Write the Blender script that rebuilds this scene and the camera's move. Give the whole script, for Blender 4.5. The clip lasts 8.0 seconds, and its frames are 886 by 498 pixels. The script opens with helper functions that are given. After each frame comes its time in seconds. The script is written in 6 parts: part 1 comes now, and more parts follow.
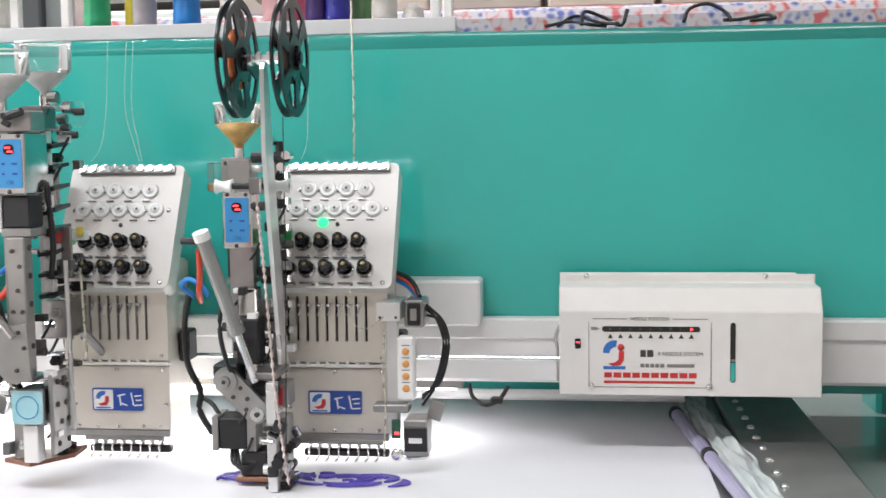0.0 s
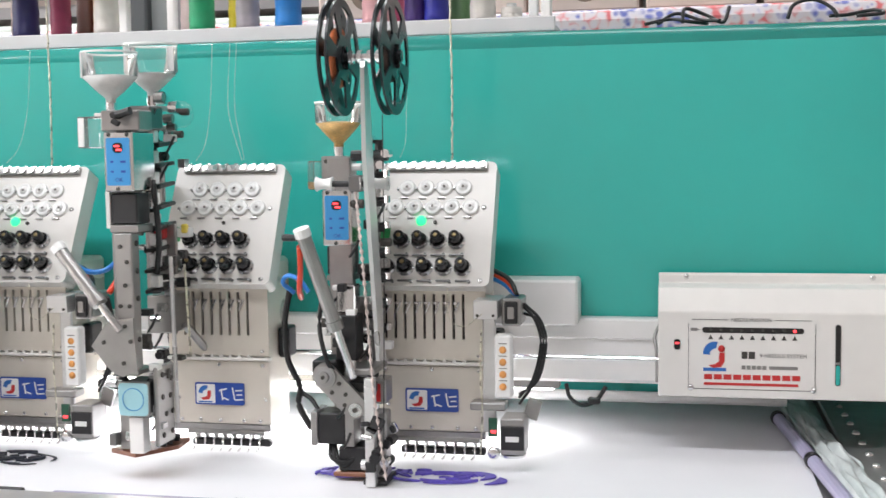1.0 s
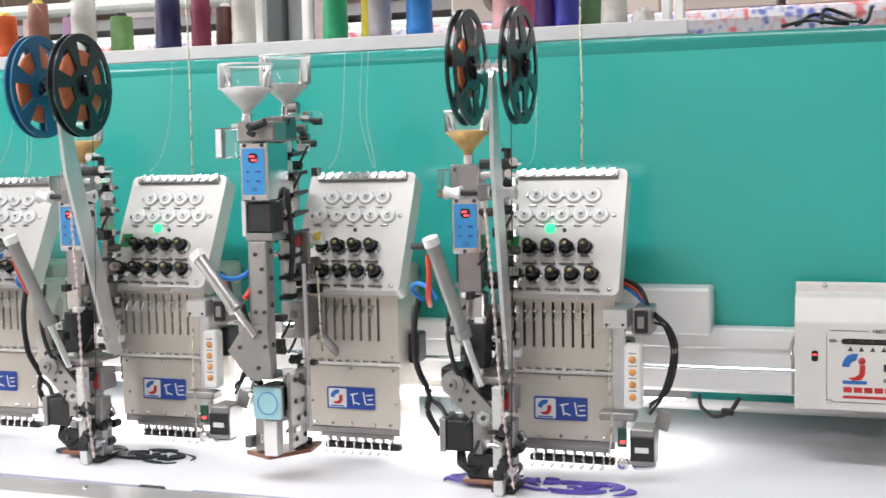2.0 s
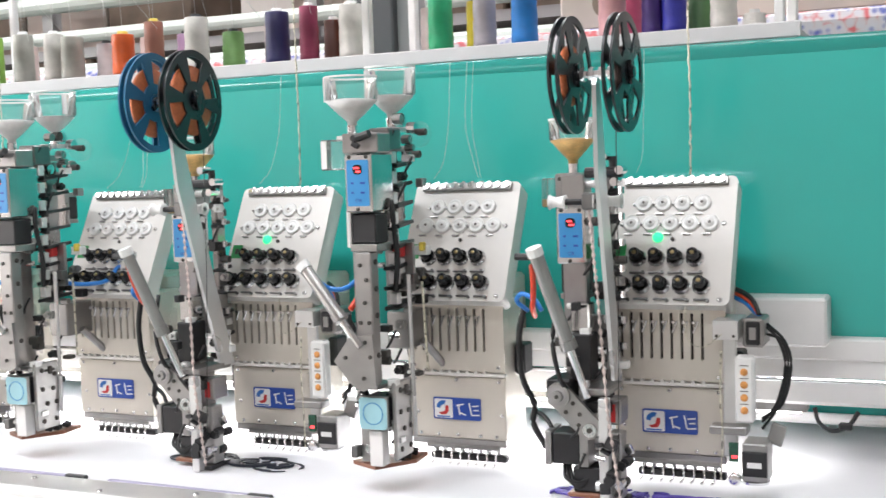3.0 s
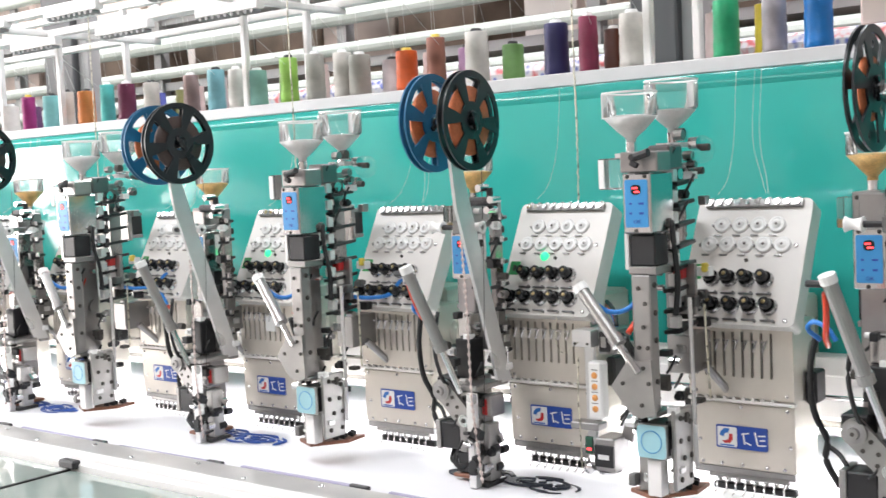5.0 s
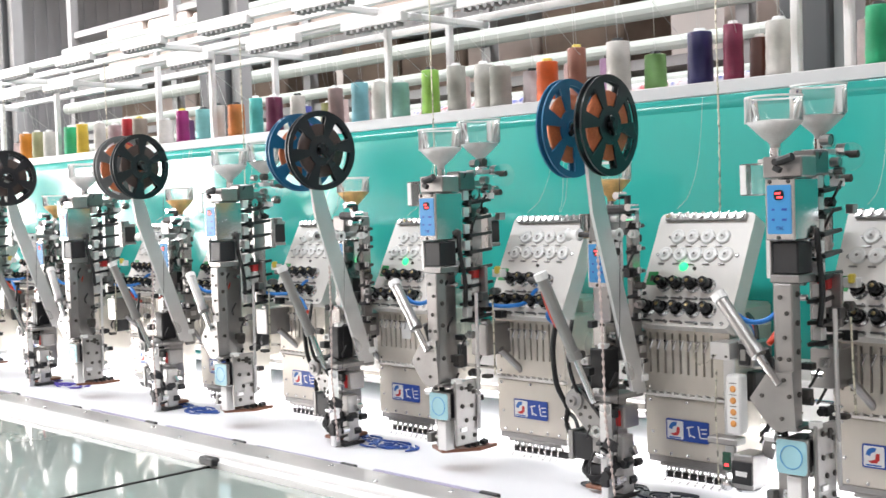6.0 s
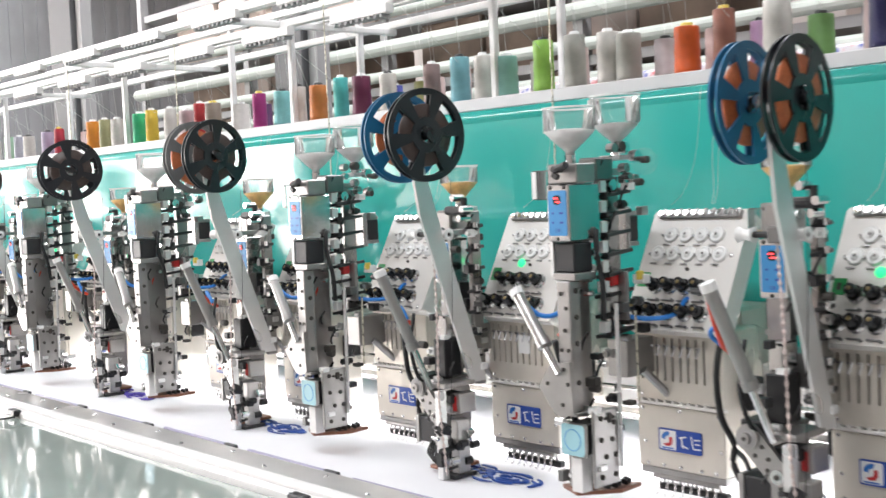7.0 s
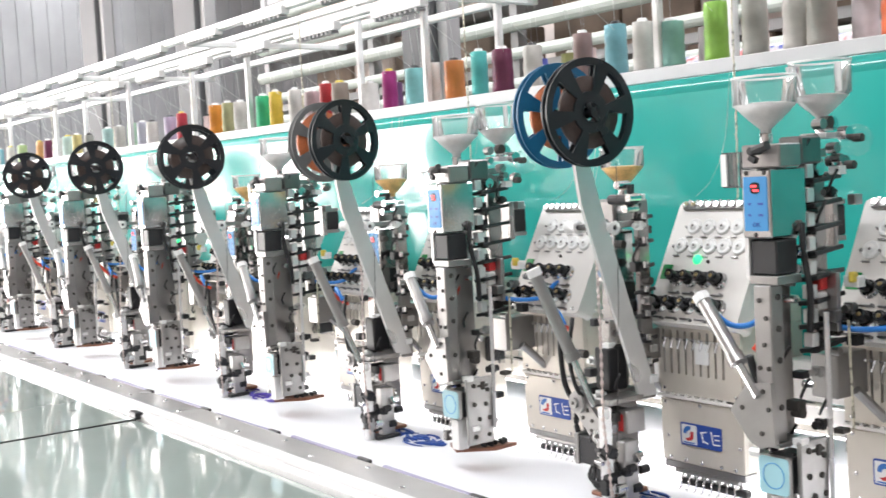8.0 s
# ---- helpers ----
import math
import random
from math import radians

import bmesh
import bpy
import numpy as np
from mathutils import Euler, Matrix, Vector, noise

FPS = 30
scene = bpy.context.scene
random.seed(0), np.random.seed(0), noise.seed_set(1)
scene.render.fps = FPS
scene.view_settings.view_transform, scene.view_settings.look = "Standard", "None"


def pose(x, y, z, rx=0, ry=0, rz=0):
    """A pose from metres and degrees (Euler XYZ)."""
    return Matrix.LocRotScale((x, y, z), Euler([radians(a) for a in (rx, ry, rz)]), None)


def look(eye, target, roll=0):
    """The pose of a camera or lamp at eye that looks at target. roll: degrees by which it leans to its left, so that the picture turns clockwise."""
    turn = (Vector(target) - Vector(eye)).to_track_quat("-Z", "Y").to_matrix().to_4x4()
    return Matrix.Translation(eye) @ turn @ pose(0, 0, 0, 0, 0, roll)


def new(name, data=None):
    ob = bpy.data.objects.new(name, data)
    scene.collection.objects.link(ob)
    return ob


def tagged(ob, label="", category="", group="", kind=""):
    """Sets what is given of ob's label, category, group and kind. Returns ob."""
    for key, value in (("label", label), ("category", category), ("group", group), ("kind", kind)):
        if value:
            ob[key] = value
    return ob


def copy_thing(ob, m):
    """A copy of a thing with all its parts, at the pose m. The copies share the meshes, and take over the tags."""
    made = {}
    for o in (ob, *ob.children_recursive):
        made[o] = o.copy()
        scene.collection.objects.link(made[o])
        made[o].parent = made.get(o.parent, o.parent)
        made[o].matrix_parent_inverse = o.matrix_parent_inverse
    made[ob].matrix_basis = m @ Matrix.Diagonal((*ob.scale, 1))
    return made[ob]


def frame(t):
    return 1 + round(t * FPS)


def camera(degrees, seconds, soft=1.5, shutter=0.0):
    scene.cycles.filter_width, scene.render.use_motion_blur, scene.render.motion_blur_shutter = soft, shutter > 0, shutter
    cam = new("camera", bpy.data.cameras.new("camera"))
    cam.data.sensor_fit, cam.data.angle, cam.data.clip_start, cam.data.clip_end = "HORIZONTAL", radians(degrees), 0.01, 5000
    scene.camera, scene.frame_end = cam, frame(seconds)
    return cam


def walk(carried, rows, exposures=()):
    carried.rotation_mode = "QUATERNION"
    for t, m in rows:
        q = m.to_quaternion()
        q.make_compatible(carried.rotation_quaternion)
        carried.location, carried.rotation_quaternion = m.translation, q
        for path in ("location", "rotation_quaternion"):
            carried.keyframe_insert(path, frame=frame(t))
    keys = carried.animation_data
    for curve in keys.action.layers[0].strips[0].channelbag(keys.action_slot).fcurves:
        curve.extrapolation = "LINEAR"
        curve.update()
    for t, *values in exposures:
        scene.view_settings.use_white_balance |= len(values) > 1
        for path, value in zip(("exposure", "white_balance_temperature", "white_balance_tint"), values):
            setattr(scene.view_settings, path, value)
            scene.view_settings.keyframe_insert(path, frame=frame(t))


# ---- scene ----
# World: x runs along the embroidery machine, y away from the walker, z up. y = 0 is the front of the heads.
cam = camera(42.0, 8.0, soft=1.45, shutter=0.3)
ROWS = [
    (0.0, 0.424, -1.725, 1.372, 6.96, -4.99, 0.72),
    (0.5, 0.443, -1.718, 1.377, 9.75, -5.19, 0.91),
    (1.0, 0.418, -1.728, 1.359, 11.61, -4.58, 0.79),
    (1.5, 0.420, -1.727, 1.373, 15.11, -4.70, 0.90),
    (3.0, 0.440, -1.708, 1.378, 24.02, -4.08, 1.92),
    (3.5, 0.435, -1.690, 1.402, 27.77, -4.27, 2.36),
    (4.0, 0.435, -1.676, 1.422, 31.74, -4.37, 2.67),
    (5.5, 0.429, -1.665, 1.409, 41.51, -3.01, 2.26),
    (6.0, 0.436, -1.656, 1.382, 45.20, -2.27, 1.89),
    (6.5, 0.359, -1.606, 1.407, 47.14, -2.89, 2.56),
    (7.0, 0.121, -1.481, 1.402, 48.58, -2.97, 2.56),
    (7.5, -0.097, -1.366, 1.399, 50.71, -3.28, 2.73),
    (8.0, -0.119, -1.357, 1.415, 54.53, -3.64, 3.18),
]
walk(cam, [(t, pose(x, y, z, 90 + pitch, roll, yaw)) for t, x, y, z, yaw, pitch, roll in ROWS],
     exposures=((0.0, 0.14), (3.5, 0.18), (5.5, 0.12), (7.0, -0.10), (7.5, -0.09), (8.0, 0.02)))

# ---------- light ----------
world = bpy.data.worlds.new("workshop_air")
scene.world = world
world.use_nodes = True
world.node_tree.nodes["Background"].inputs[0].default_value = (0.97, 0.98, 1.0, 1)
world.node_tree.nodes["Background"].inputs[1].default_value = 0.14


def area_lamp(name, m, sx, sy, watts, color=(1, 1, 1)):
    data = bpy.data.lights.new(name, "AREA")
    data.shape, data.size, data.size_y, data.energy, data.color = "RECTANGLE", sx, sy, watts, color
    ob = new(name, data)
    ob.matrix_world = m
    return ob


# unseen fill rows added under the ceiling, daylight from the far end window
CEILING_FILL = 80
for lx, watts in ((-8.0, CEILING_FILL), (-4.5, CEILING_FILL), (-1.0, 1.05 * CEILING_FILL), (2.5, 0.18 * CEILING_FILL)):
    area_lamp("ceiling_tube_light", pose(lx, -1.6, 3.75), 3.0, 0.35, watts, (0.955, 0.965, 1.0))
    area_lamp("ceiling_tube_light", pose(lx, 1.7, 3.75), 3.0, 0.35, 1.15 * watts, (0.955, 0.965, 1.0))
area_lamp("window_daylight", look((-11.8, -2.7, 1.9), (0, -0.6, 1.3)), 4.0, 2.5, 180, (1.0, 0.95, 0.94))
area_lamp("window_daylight", look((-9.9, -4.85, 2.0), (-5.0, 0.2, 1.2)), 3.4, 2.3, 190, (1.0, 0.95, 0.94))


# ---------- materials ----------
def material(name, color, rough=0.5, metal=0.0, vary=0.06, scale=30.0, bump=0.0, bump_scale=200.0, coat=0.0, second=None, random_tint=0.0):
    m = bpy.data.materials.new(name)
    m.use_nodes = True
    nt = m.node_tree
    b = nt.nodes["Principled BSDF"]
    b.inputs["Roughness"].default_value = rough
    b.inputs["Metallic"].default_value = metal
    b.inputs["Coat Weight"].default_value = coat
    co = nt.nodes.new("ShaderNodeTexCoord")
    n1 = nt.nodes.new("ShaderNodeTexNoise")
    n1.inputs["Scale"].default_value, n1.inputs["Detail"].default_value = scale, 6
    nt.links.new(co.outputs["Object"], n1.inputs["Vector"])
    n2 = nt.nodes.new("ShaderNodeTexNoise")
    n2.inputs["Scale"].default_value, n2.inputs["Detail"].default_value = scale * 0.13, 3
    nt.links.new(co.outputs["Object"], n2.inputs["Vector"])
    add = nt.nodes.new("ShaderNodeMath")
    add.operation = "ADD"
    nt.links.new(n1.outputs[0], add.inputs[0])
    nt.links.new(n2.outputs[0], add.inputs[1])
    mix = nt.nodes.new("ShaderNodeMix")
    mix.data_type = "RGBA"
    lo = [max(0, c * (1 - 2 * vary)) for c in color]
    hi = second or [min(1, c * (1 + vary)) for c in color]
    mix.inputs["A"].default_value, mix.inputs["B"].default_value = (*lo, 1), (*hi, 1)
    mr = nt.nodes.new("ShaderNodeMapRange")
    mr.inputs["From Min"].default_value, mr.inputs["From Max"].default_value = 0.6, 1.4
    nt.links.new(add.outputs[0], mr.inputs["Value"])
    nt.links.new(mr.outputs[0], mix.inputs["Factor"])
    out = mix.outputs["Result"]
    if random_tint:
        info = nt.nodes.new("ShaderNodeObjectInfo")
        hsv = nt.nodes.new("ShaderNodeHueSaturation")
        r = nt.nodes.new("ShaderNodeMapRange")
        r.inputs["To Min"].default_value, r.inputs["To Max"].default_value = 1 - random_tint, 1 + random_tint
        nt.links.new(info.outputs["Random"], r.inputs["Value"])
        nt.links.new(r.outputs[0], hsv.inputs["Value"])
        nt.links.new(out, hsv.inputs["Color"])
        out = hsv.outputs[0]
    nt.links.new(out, b.inputs["Base Color"])
    rr = nt.nodes.new("ShaderNodeMapRange")
    rr.inputs["From Min"].default_value, rr.inputs["From Max"].default_value = 0.3, 0.7
    rr.inputs["To Min"].default_value, rr.inputs["To Max"].default_value = max(0.02, rough - 0.07), min(1, rough + 0.07)
    nt.links.new(n2.outputs[0], rr.inputs["Value"])
    nt.links.new(rr.outputs[0], b.inputs["Roughness"])
    if bump:
        nb = nt.nodes.new("ShaderNodeTexNoise")
        nb.inputs["Scale"].default_value, nb.inputs["Detail"].default_value = bump_scale, 4
        nt.links.new(co.outputs["Object"], nb.inputs["Vector"])
        bp = nt.nodes.new("ShaderNodeBump")
        bp.inputs["Strength"].default_value, bp.inputs["Distance"].default_value = bump, 0.002
        nt.links.new(nb.outputs[0], bp.inputs["Height"])
        nt.links.new(bp.outputs[0], b.inputs["Normal"])
    return m


def glow(name, color, strength):
    m = bpy.data.materials.new(name)
    m.use_nodes = True
    b = m.node_tree.nodes["Principled BSDF"]
    b.inputs["Base Color"].default_value = (*color, 1)
    b.inputs["Emission Color"].default_value = (*color, 1)
    b.inputs["Emission Strength"].default_value = strength
    return m


def clear(name, tint=(0.97, 0.98, 0.98), rough=0.05):
    m = bpy.data.materials.new(name)
    m.use_nodes = True
    nt = m.node_tree
    nt.nodes.remove(nt.nodes["Principled BSDF"])
    tr = nt.nodes.new("ShaderNodeBsdfTransparent")
    tr.inputs[0].default_value = (*tint, 1)
    gl = nt.nodes.new("ShaderNodeBsdfGlossy")
    gl.inputs["Roughness"].default_value = rough
    fr = nt.nodes.new("ShaderNodeFresnel")
    fr.inputs[0].default_value = 1.65
    mx = nt.nodes.new("ShaderNodeMixShader")
    nt.links.new(fr.outputs[0], mx.inputs[0])
    nt.links.new(tr.outputs[0], mx.inputs[1])
    nt.links.new(gl.outputs[0], mx.inputs[2])
    df = nt.nodes.new("ShaderNodeBsdfDiffuse")
    df.inputs[0].default_value = (0.92, 0.93, 0.93, 1)
    mx2 = nt.nodes.new("ShaderNodeMixShader")
    mx2.inputs[0].default_value = 0.05
    nt.links.new(mx.outputs[0], mx2.inputs[1])
    nt.links.new(df.outputs[0], mx2.inputs[2])
    nt.links.new(mx2.outputs[0], nt.nodes["Material Output"].inputs[0])
    return m


CREAM = material("cream_powder_paint", (0.76, 0.74, 0.71), 0.38, vary=0.03, scale=25, bump=0.05, bump_scale=700)
STEEL_CREAM = material("brushed_cream_steel", (0.68, 0.635, 0.565), 0.30, metal=0.3, vary=0.06, scale=18, bump=0.05, bump_scale=500)
WHITE = material("white_paint", (0.78, 0.77, 0.76), 0.4, vary=0.04, scale=20, bump=0.03)
WHITE_PLASTIC = material("white_plastic", (0.82, 0.82, 0.81), 0.3, vary=0.03)
TEAL = material("teal_gloss_enamel", (0.035, 0.43, 0.375), 0.20, vary=0.05, scale=4, bump=0.015, bump_scale=60, coat=0.35)
TRAY_GREY = material("light_grey_tray_paint", (0.60, 0.59, 0.60), 0.45, vary=0.05, scale=15)
ALU = material("aluminium", (0.37, 0.362, 0.355), 0.32, metal=0.85, vary=0.08, scale=40, bump=0.04, bump_scale=400)
ALU_BRIGHT = material("bright_satin_aluminium", (0.74, 0.74, 0.74), 0.3, metal=0.6, vary=0.05, scale=30)
ALU_MATT = material("matt_grey_aluminium", (0.38, 0.372, 0.365), 0.34, metal=0.8, vary=0.08, scale=30, bump=0.06, bump_scale=300)
ALU_DARK = material("dull_dark_nickel", (0.22, 0.22, 0.22), 0.3, metal=0.9, vary=0.1)
BRASS = material("aged_brass", (0.42, 0.33, 0.17), 0.3, metal=0.9, vary=0.1)
CHROME = material("chrome", (0.74, 0.74, 0.75), 0.16, metal=1.0, vary=0.05)
RAIL_STEEL = material("pale_worn_rail_steel", (0.62, 0.61, 0.60), 0.30, metal=0.5, vary=0.10, scale=9, bump=0.05, bump_scale=120)
STEEL_PLATE = material("worn_steel_plate", (0.42, 0.42, 0.41), 0.36, metal=0.7, vary=0.14, scale=12, bump=0.08, bump_scale=120)
BLACK = material("black_plastic", (0.018, 0.018, 0.02), 0.42, vary=0.2)
BLACK_GLOSS = material("black_gloss_plastic", (0.012, 0.013, 0.016), 0.24, vary=0.2)
# near-black for dark windows, and for shade put into slots and holes as colour
DARK = material("dark_window_and_slot_shade", (0.02, 0.018, 0.016), 0.8)
REEL_BLACK = material("dark_slate_reel_plastic", (0.010, 0.013, 0.017), 0.30, vary=0.15, scale=50)
REEL_BLUE = material("blue_reel_plastic", (0.012, 0.12, 0.25), 0.32, vary=0.1, scale=50)
DARK_FILL = material("dark_brown_sequin_tape", (0.05, 0.03, 0.025), 0.4, vary=0.2, scale=200)
REEL_GREY = material("grey_reel_plastic", (0.16, 0.16, 0.16), 0.4, vary=0.1, scale=50)
ORANGE_SEQ = material("copper_orange_sequin_tape", (0.55, 0.16, 0.06), 0.35, metal=0.3, vary=0.2, scale=300, bump=0.3, bump_scale=900)
GOLD_SEQ = material("gold_sequins", (0.82, 0.52, 0.19), 0.35, metal=0.0, vary=0.22, scale=500, bump=0.6, bump_scale=900)
WHITE_BEADS = material("white_beads", (0.85, 0.84, 0.82), 0.35, vary=0.08, scale=600, bump=0.6, bump_scale=900)
BLUE_PANEL = material("sky_blue_membrane_panel", (0.045, 0.27, 0.58), 0.35, vary=0.04)
CYAN_PLATE = material("pale_cyan_motor_plate", (0.32, 0.56, 0.62), 0.35, vary=0.06)
LOGO_BLUE = material("royal_blue_enamel", (0.025, 0.075, 0.36), 0.3, vary=0.06)
LOGO_RED = material("red_print", (0.55, 0.03, 0.03), 0.4)
LOGO_MID = material("mid_blue_print", (0.03, 0.16, 0.50), 0.4)
INK = material("dark_ink", (0.05, 0.045, 0.04), 0.6)
GREY_INK = material("grey_ink", (0.22, 0.21, 0.20), 0.6)
GREEN_TAG = material("green_tag", (0.015, 0.30, 0.075), 0.4)
PCB = material("dark_green_circuit_board", (0.02, 0.10, 0.06), 0.4, vary=0.3, scale=200)
ORANGE_BTN = material("orange_button", (0.75, 0.34, 0.10), 0.45)
RED_HOSE = material("red_air_hose", (0.72, 0.06, 0.02), 0.3)
BLUE_HOSE = material("blue_air_hose", (0.02, 0.20, 0.62), 0.3)
CABLE = material("black_cable", (0.012, 0.012, 0.013), 0.45)
YELLOW = material("yellow_plug", (0.70, 0.55, 0.08), 0.45)
BROWN_FOOT = material("copper_brown_bakelite", (0.22, 0.085, 0.045), 0.4, vary=0.15)
CORD = material("pinkish_twisted_cord", (0.60, 0.50, 0.47), 0.6, vary=0.25, scale=900)
GOLD_CORD = material("gold_sequin_string", (0.74, 0.71, 0.58), 0.3, metal=0.5, vary=0.3, scale=800)
THREAD = material("pale_thread", (0.72, 0.74, 0.72), 0.5)
FABRIC = material("white_organza_cloth", (0.80, 0.80, 0.83), 0.75, vary=0.03, scale=6, bump=0.12, bump_scale=900)
PURPLE_CLIP = material("lilac_plastic_clip", (0.36, 0.34, 0.48), 0.45, vary=0.06)
FILM = material("clear_white_film", (0.75, 0.80, 0.80), 0.18, vary=0.1, scale=30, bump=0.4, bump_scale=40)
EMB_VIOLET = material("violet_embroidery", (0.14, 0.10, 0.55), 0.6, vary=0.3, scale=400, bump=0.4, bump_scale=900)
EMB_DARK = material("black_embroidery", (0.02, 0.025, 0.04), 0.6, vary=0.3, scale=400, bump=0.4, bump_scale=900)
EMB_BLUE = material("blue_embroidery", (0.03, 0.10, 0.42), 0.6, vary=0.3, scale=400, bump=0.4, bump_scale=900)
CLEAR = clear("clear_acrylic", (0.98, 0.99, 0.99))
GLASS_TABLE = material("pale_green_glass_top", (0.36, 0.42, 0.39), 0.09, vary=0.08, scale=5, coat=0.6)
DARK_JOINT = material("dark_rubber_joint", (0.03, 0.03, 0.03), 0.7)
FLOOR_MAT = material("grey_concrete_floor", (0.28, 0.27, 0.26), 0.55, vary=0.12, scale=6, bump=0.1, bump_scale=60)
WALL_MAT = material("pale_pinkish_plaster", (0.72, 0.65, 0.61), 0.85, vary=0.06, scale=2, bump=0.1, bump_scale=40)
CEIL_MAT = material("off_white_ceiling", (0.70, 0.68, 0.66), 0.9, vary=0.05, scale=2)
BOX_MAT = material("pinkish_beige_carton", (0.70, 0.58, 0.52), 0.8, vary=0.1, scale=5, random_tint=0.15)
BROWN_MAT = material("brown_stacked_board", (0.30, 0.22, 0.17), 0.8, vary=0.25, scale=6)
PALE_PIPE = material("pale_green_grey_pipe_paint", (0.42, 0.45, 0.41), 0.5, vary=0.08, scale=6)
COLUMN_MAT = material("dark_grey_column_paint", (0.10, 0.10, 0.105), 0.6, vary=0.1, scale=4)
PARTITION = material("grey_corrugated_sheet", (0.30, 0.30, 0.31), 0.5, vary=0.12, scale=3)
POLISHED = material("polished_aluminium", (0.60, 0.61, 0.61), 0.14, metal=1.0, vary=0.06, scale=30, bump=0.02, bump_scale=300)
GREY_STEEL = material("grey_rack_paint", (0.36, 0.35, 0.35), 0.6, vary=0.1, scale=4)
RACK_WHITE = material("white_rack_paint", (0.84, 0.83, 0.82), 0.35, vary=0.03)
RED_GLOW = glow("red_digit_light", (1.0, 0.05, 0.06), 2.5)
GREEN_GLOW = glow("green_signal_light", (0.04, 0.95, 0.32), 1.15)
LED_GLOW = glow("white_led_strip_light", (1.0, 1.0, 1.0), 9.0)
WINDOW_GLOW = glow("bright_daylight_pane", (1.0, 0.97, 0.96), 8.0)

# floral wrapping: red, blue and white blotches
FLORAL = bpy.data.materials.new("red_blue_floral_wrap")
FLORAL.use_nodes = True
_nt = FLORAL.node_tree
_co = _nt.nodes.new("ShaderNodeTexCoord")
_v = _nt.nodes.new("ShaderNodeTexVoronoi")
_v.inputs["Scale"].default_value = 40
_nt.links.new(_co.outputs["Object"], _v.inputs["Vector"])
_n = _nt.nodes.new("ShaderNodeTexNoise")
_n.inputs["Scale"].default_value = 19
_nt.links.new(_co.outputs["Object"], _n.inputs["Vector"])
_r = _nt.nodes.new("ShaderNodeValToRGB")
_r.color_ramp.interpolation = "LINEAR"
_e = _r.color_ramp.elements
_e[0].position, _e[0].color = 0.36, (0.12, 0.14, 0.42, 1)
_e[1].position, _e[1].color = 0.47, (0.60, 0.57, 0.62, 1)
_x = _r.color_ramp.elements.new(0.56)
_x.color = (0.62, 0.56, 0.58, 1)
_x = _r.color_ramp.elements.new(0.66)
_x.color = (0.62, 0.14, 0.15, 1)
_mx = _nt.nodes.new("ShaderNodeMix")
_mx.data_type = "FLOAT"
_mx.inputs["Factor"].default_value = 0.35
_nt.links.new(_n.outputs[0], _mx.inputs["A"])
_nt.links.new(_v.outputs["Distance"], _mx.inputs["B"])
_nt.links.new(_mx.outputs["Result"], _r.inputs[0])
_nt.links.new(_r.outputs[0], _nt.nodes["Principled BSDF"].inputs["Base Color"])
_nt.nodes["Principled BSDF"].inputs["Roughness"].default_value = 0.7


# ---------- mesh helpers ----------
def part(name, bm, mat, parent=None, label=""):
    me = bpy.data.meshes.new(name)
    bm.to_mesh(me)
    bm.free()
    me.materials.append(mat)
    ob = new(name, me)
    if parent:
        ob.parent = parent
    if label:
        ob["label"] = label
    return ob


def thing(name, label, category, group="", kind=""):
    return tagged(new(name), label, category, group, kind)


def box(bm, x0, x1, y0, y1, z0, z1, bevel=0.0, seg=1):
    r = bmesh.ops.create_cube(bm, size=1.0, matrix=Matrix.Translation(((x0 + x1) / 2, (y0 + y1) / 2, (z0 + z1) / 2)) @ Matrix.Diagonal((abs(x1 - x0), abs(y1 - y0), abs(z1 - z0), 1)))
    if bevel:
        edges = list({e for v in r["verts"] for e in v.link_edges})
        bmesh.ops.bevel(bm, geom=edges, offset=bevel, segments=seg, affect="EDGES", profile=0.5)
    return bm


def turned_box(bm, m, sx, sy, sz, bevel=0.0):
    r = bmesh.ops.create_cube(bm, size=1.0, matrix=m @ Matrix.Diagonal((sx, sy, sz, 1)))
    if bevel:
        edges = list({e for v in r["verts"] for e in v.link_edges})
        bmesh.ops.bevel(bm, geom=edges, offset=bevel, segments=1, affect="EDGES", profile=0.5)
    return bm


def rod(bm, a, b, r, n=12, r2=None):
    a, b = Vector(a), Vector(b)
    m = Matrix.Translation((a + b) / 2) @ (b - a).to_track_quat("Z", "Y").to_matrix().to_4x4()
    bmesh.ops.create_cone(bm, cap_ends=True, segments=n, radius1=r, radius2=r if r2 is None else r2, depth=(b - a).length, matrix=m)
    return bm


def lathe(bm, prof, centre, axis=(0, 0, 1), n=24):
    """prof: (radius, height) pairs turned about an axis through centre."""
    m = Matrix.Translation(centre) @ Vector(axis).to_track_quat("Z", "Y").to_matrix().to_4x4()
    rings = []
    for r, h in prof:
        rings.append([bm.verts.new(m @ Vector((r * math.cos(2 * math.pi * i / n), r * math.sin(2 * math.pi * i / n), h))) for i in range(n)])
    for a, b in zip(rings, rings[1:]):
        for i in range(n):
            f = bm.faces.new((a[i], a[(i + 1) % n], b[(i + 1) % n], b[i]))
            f.smooth = True
    return bm


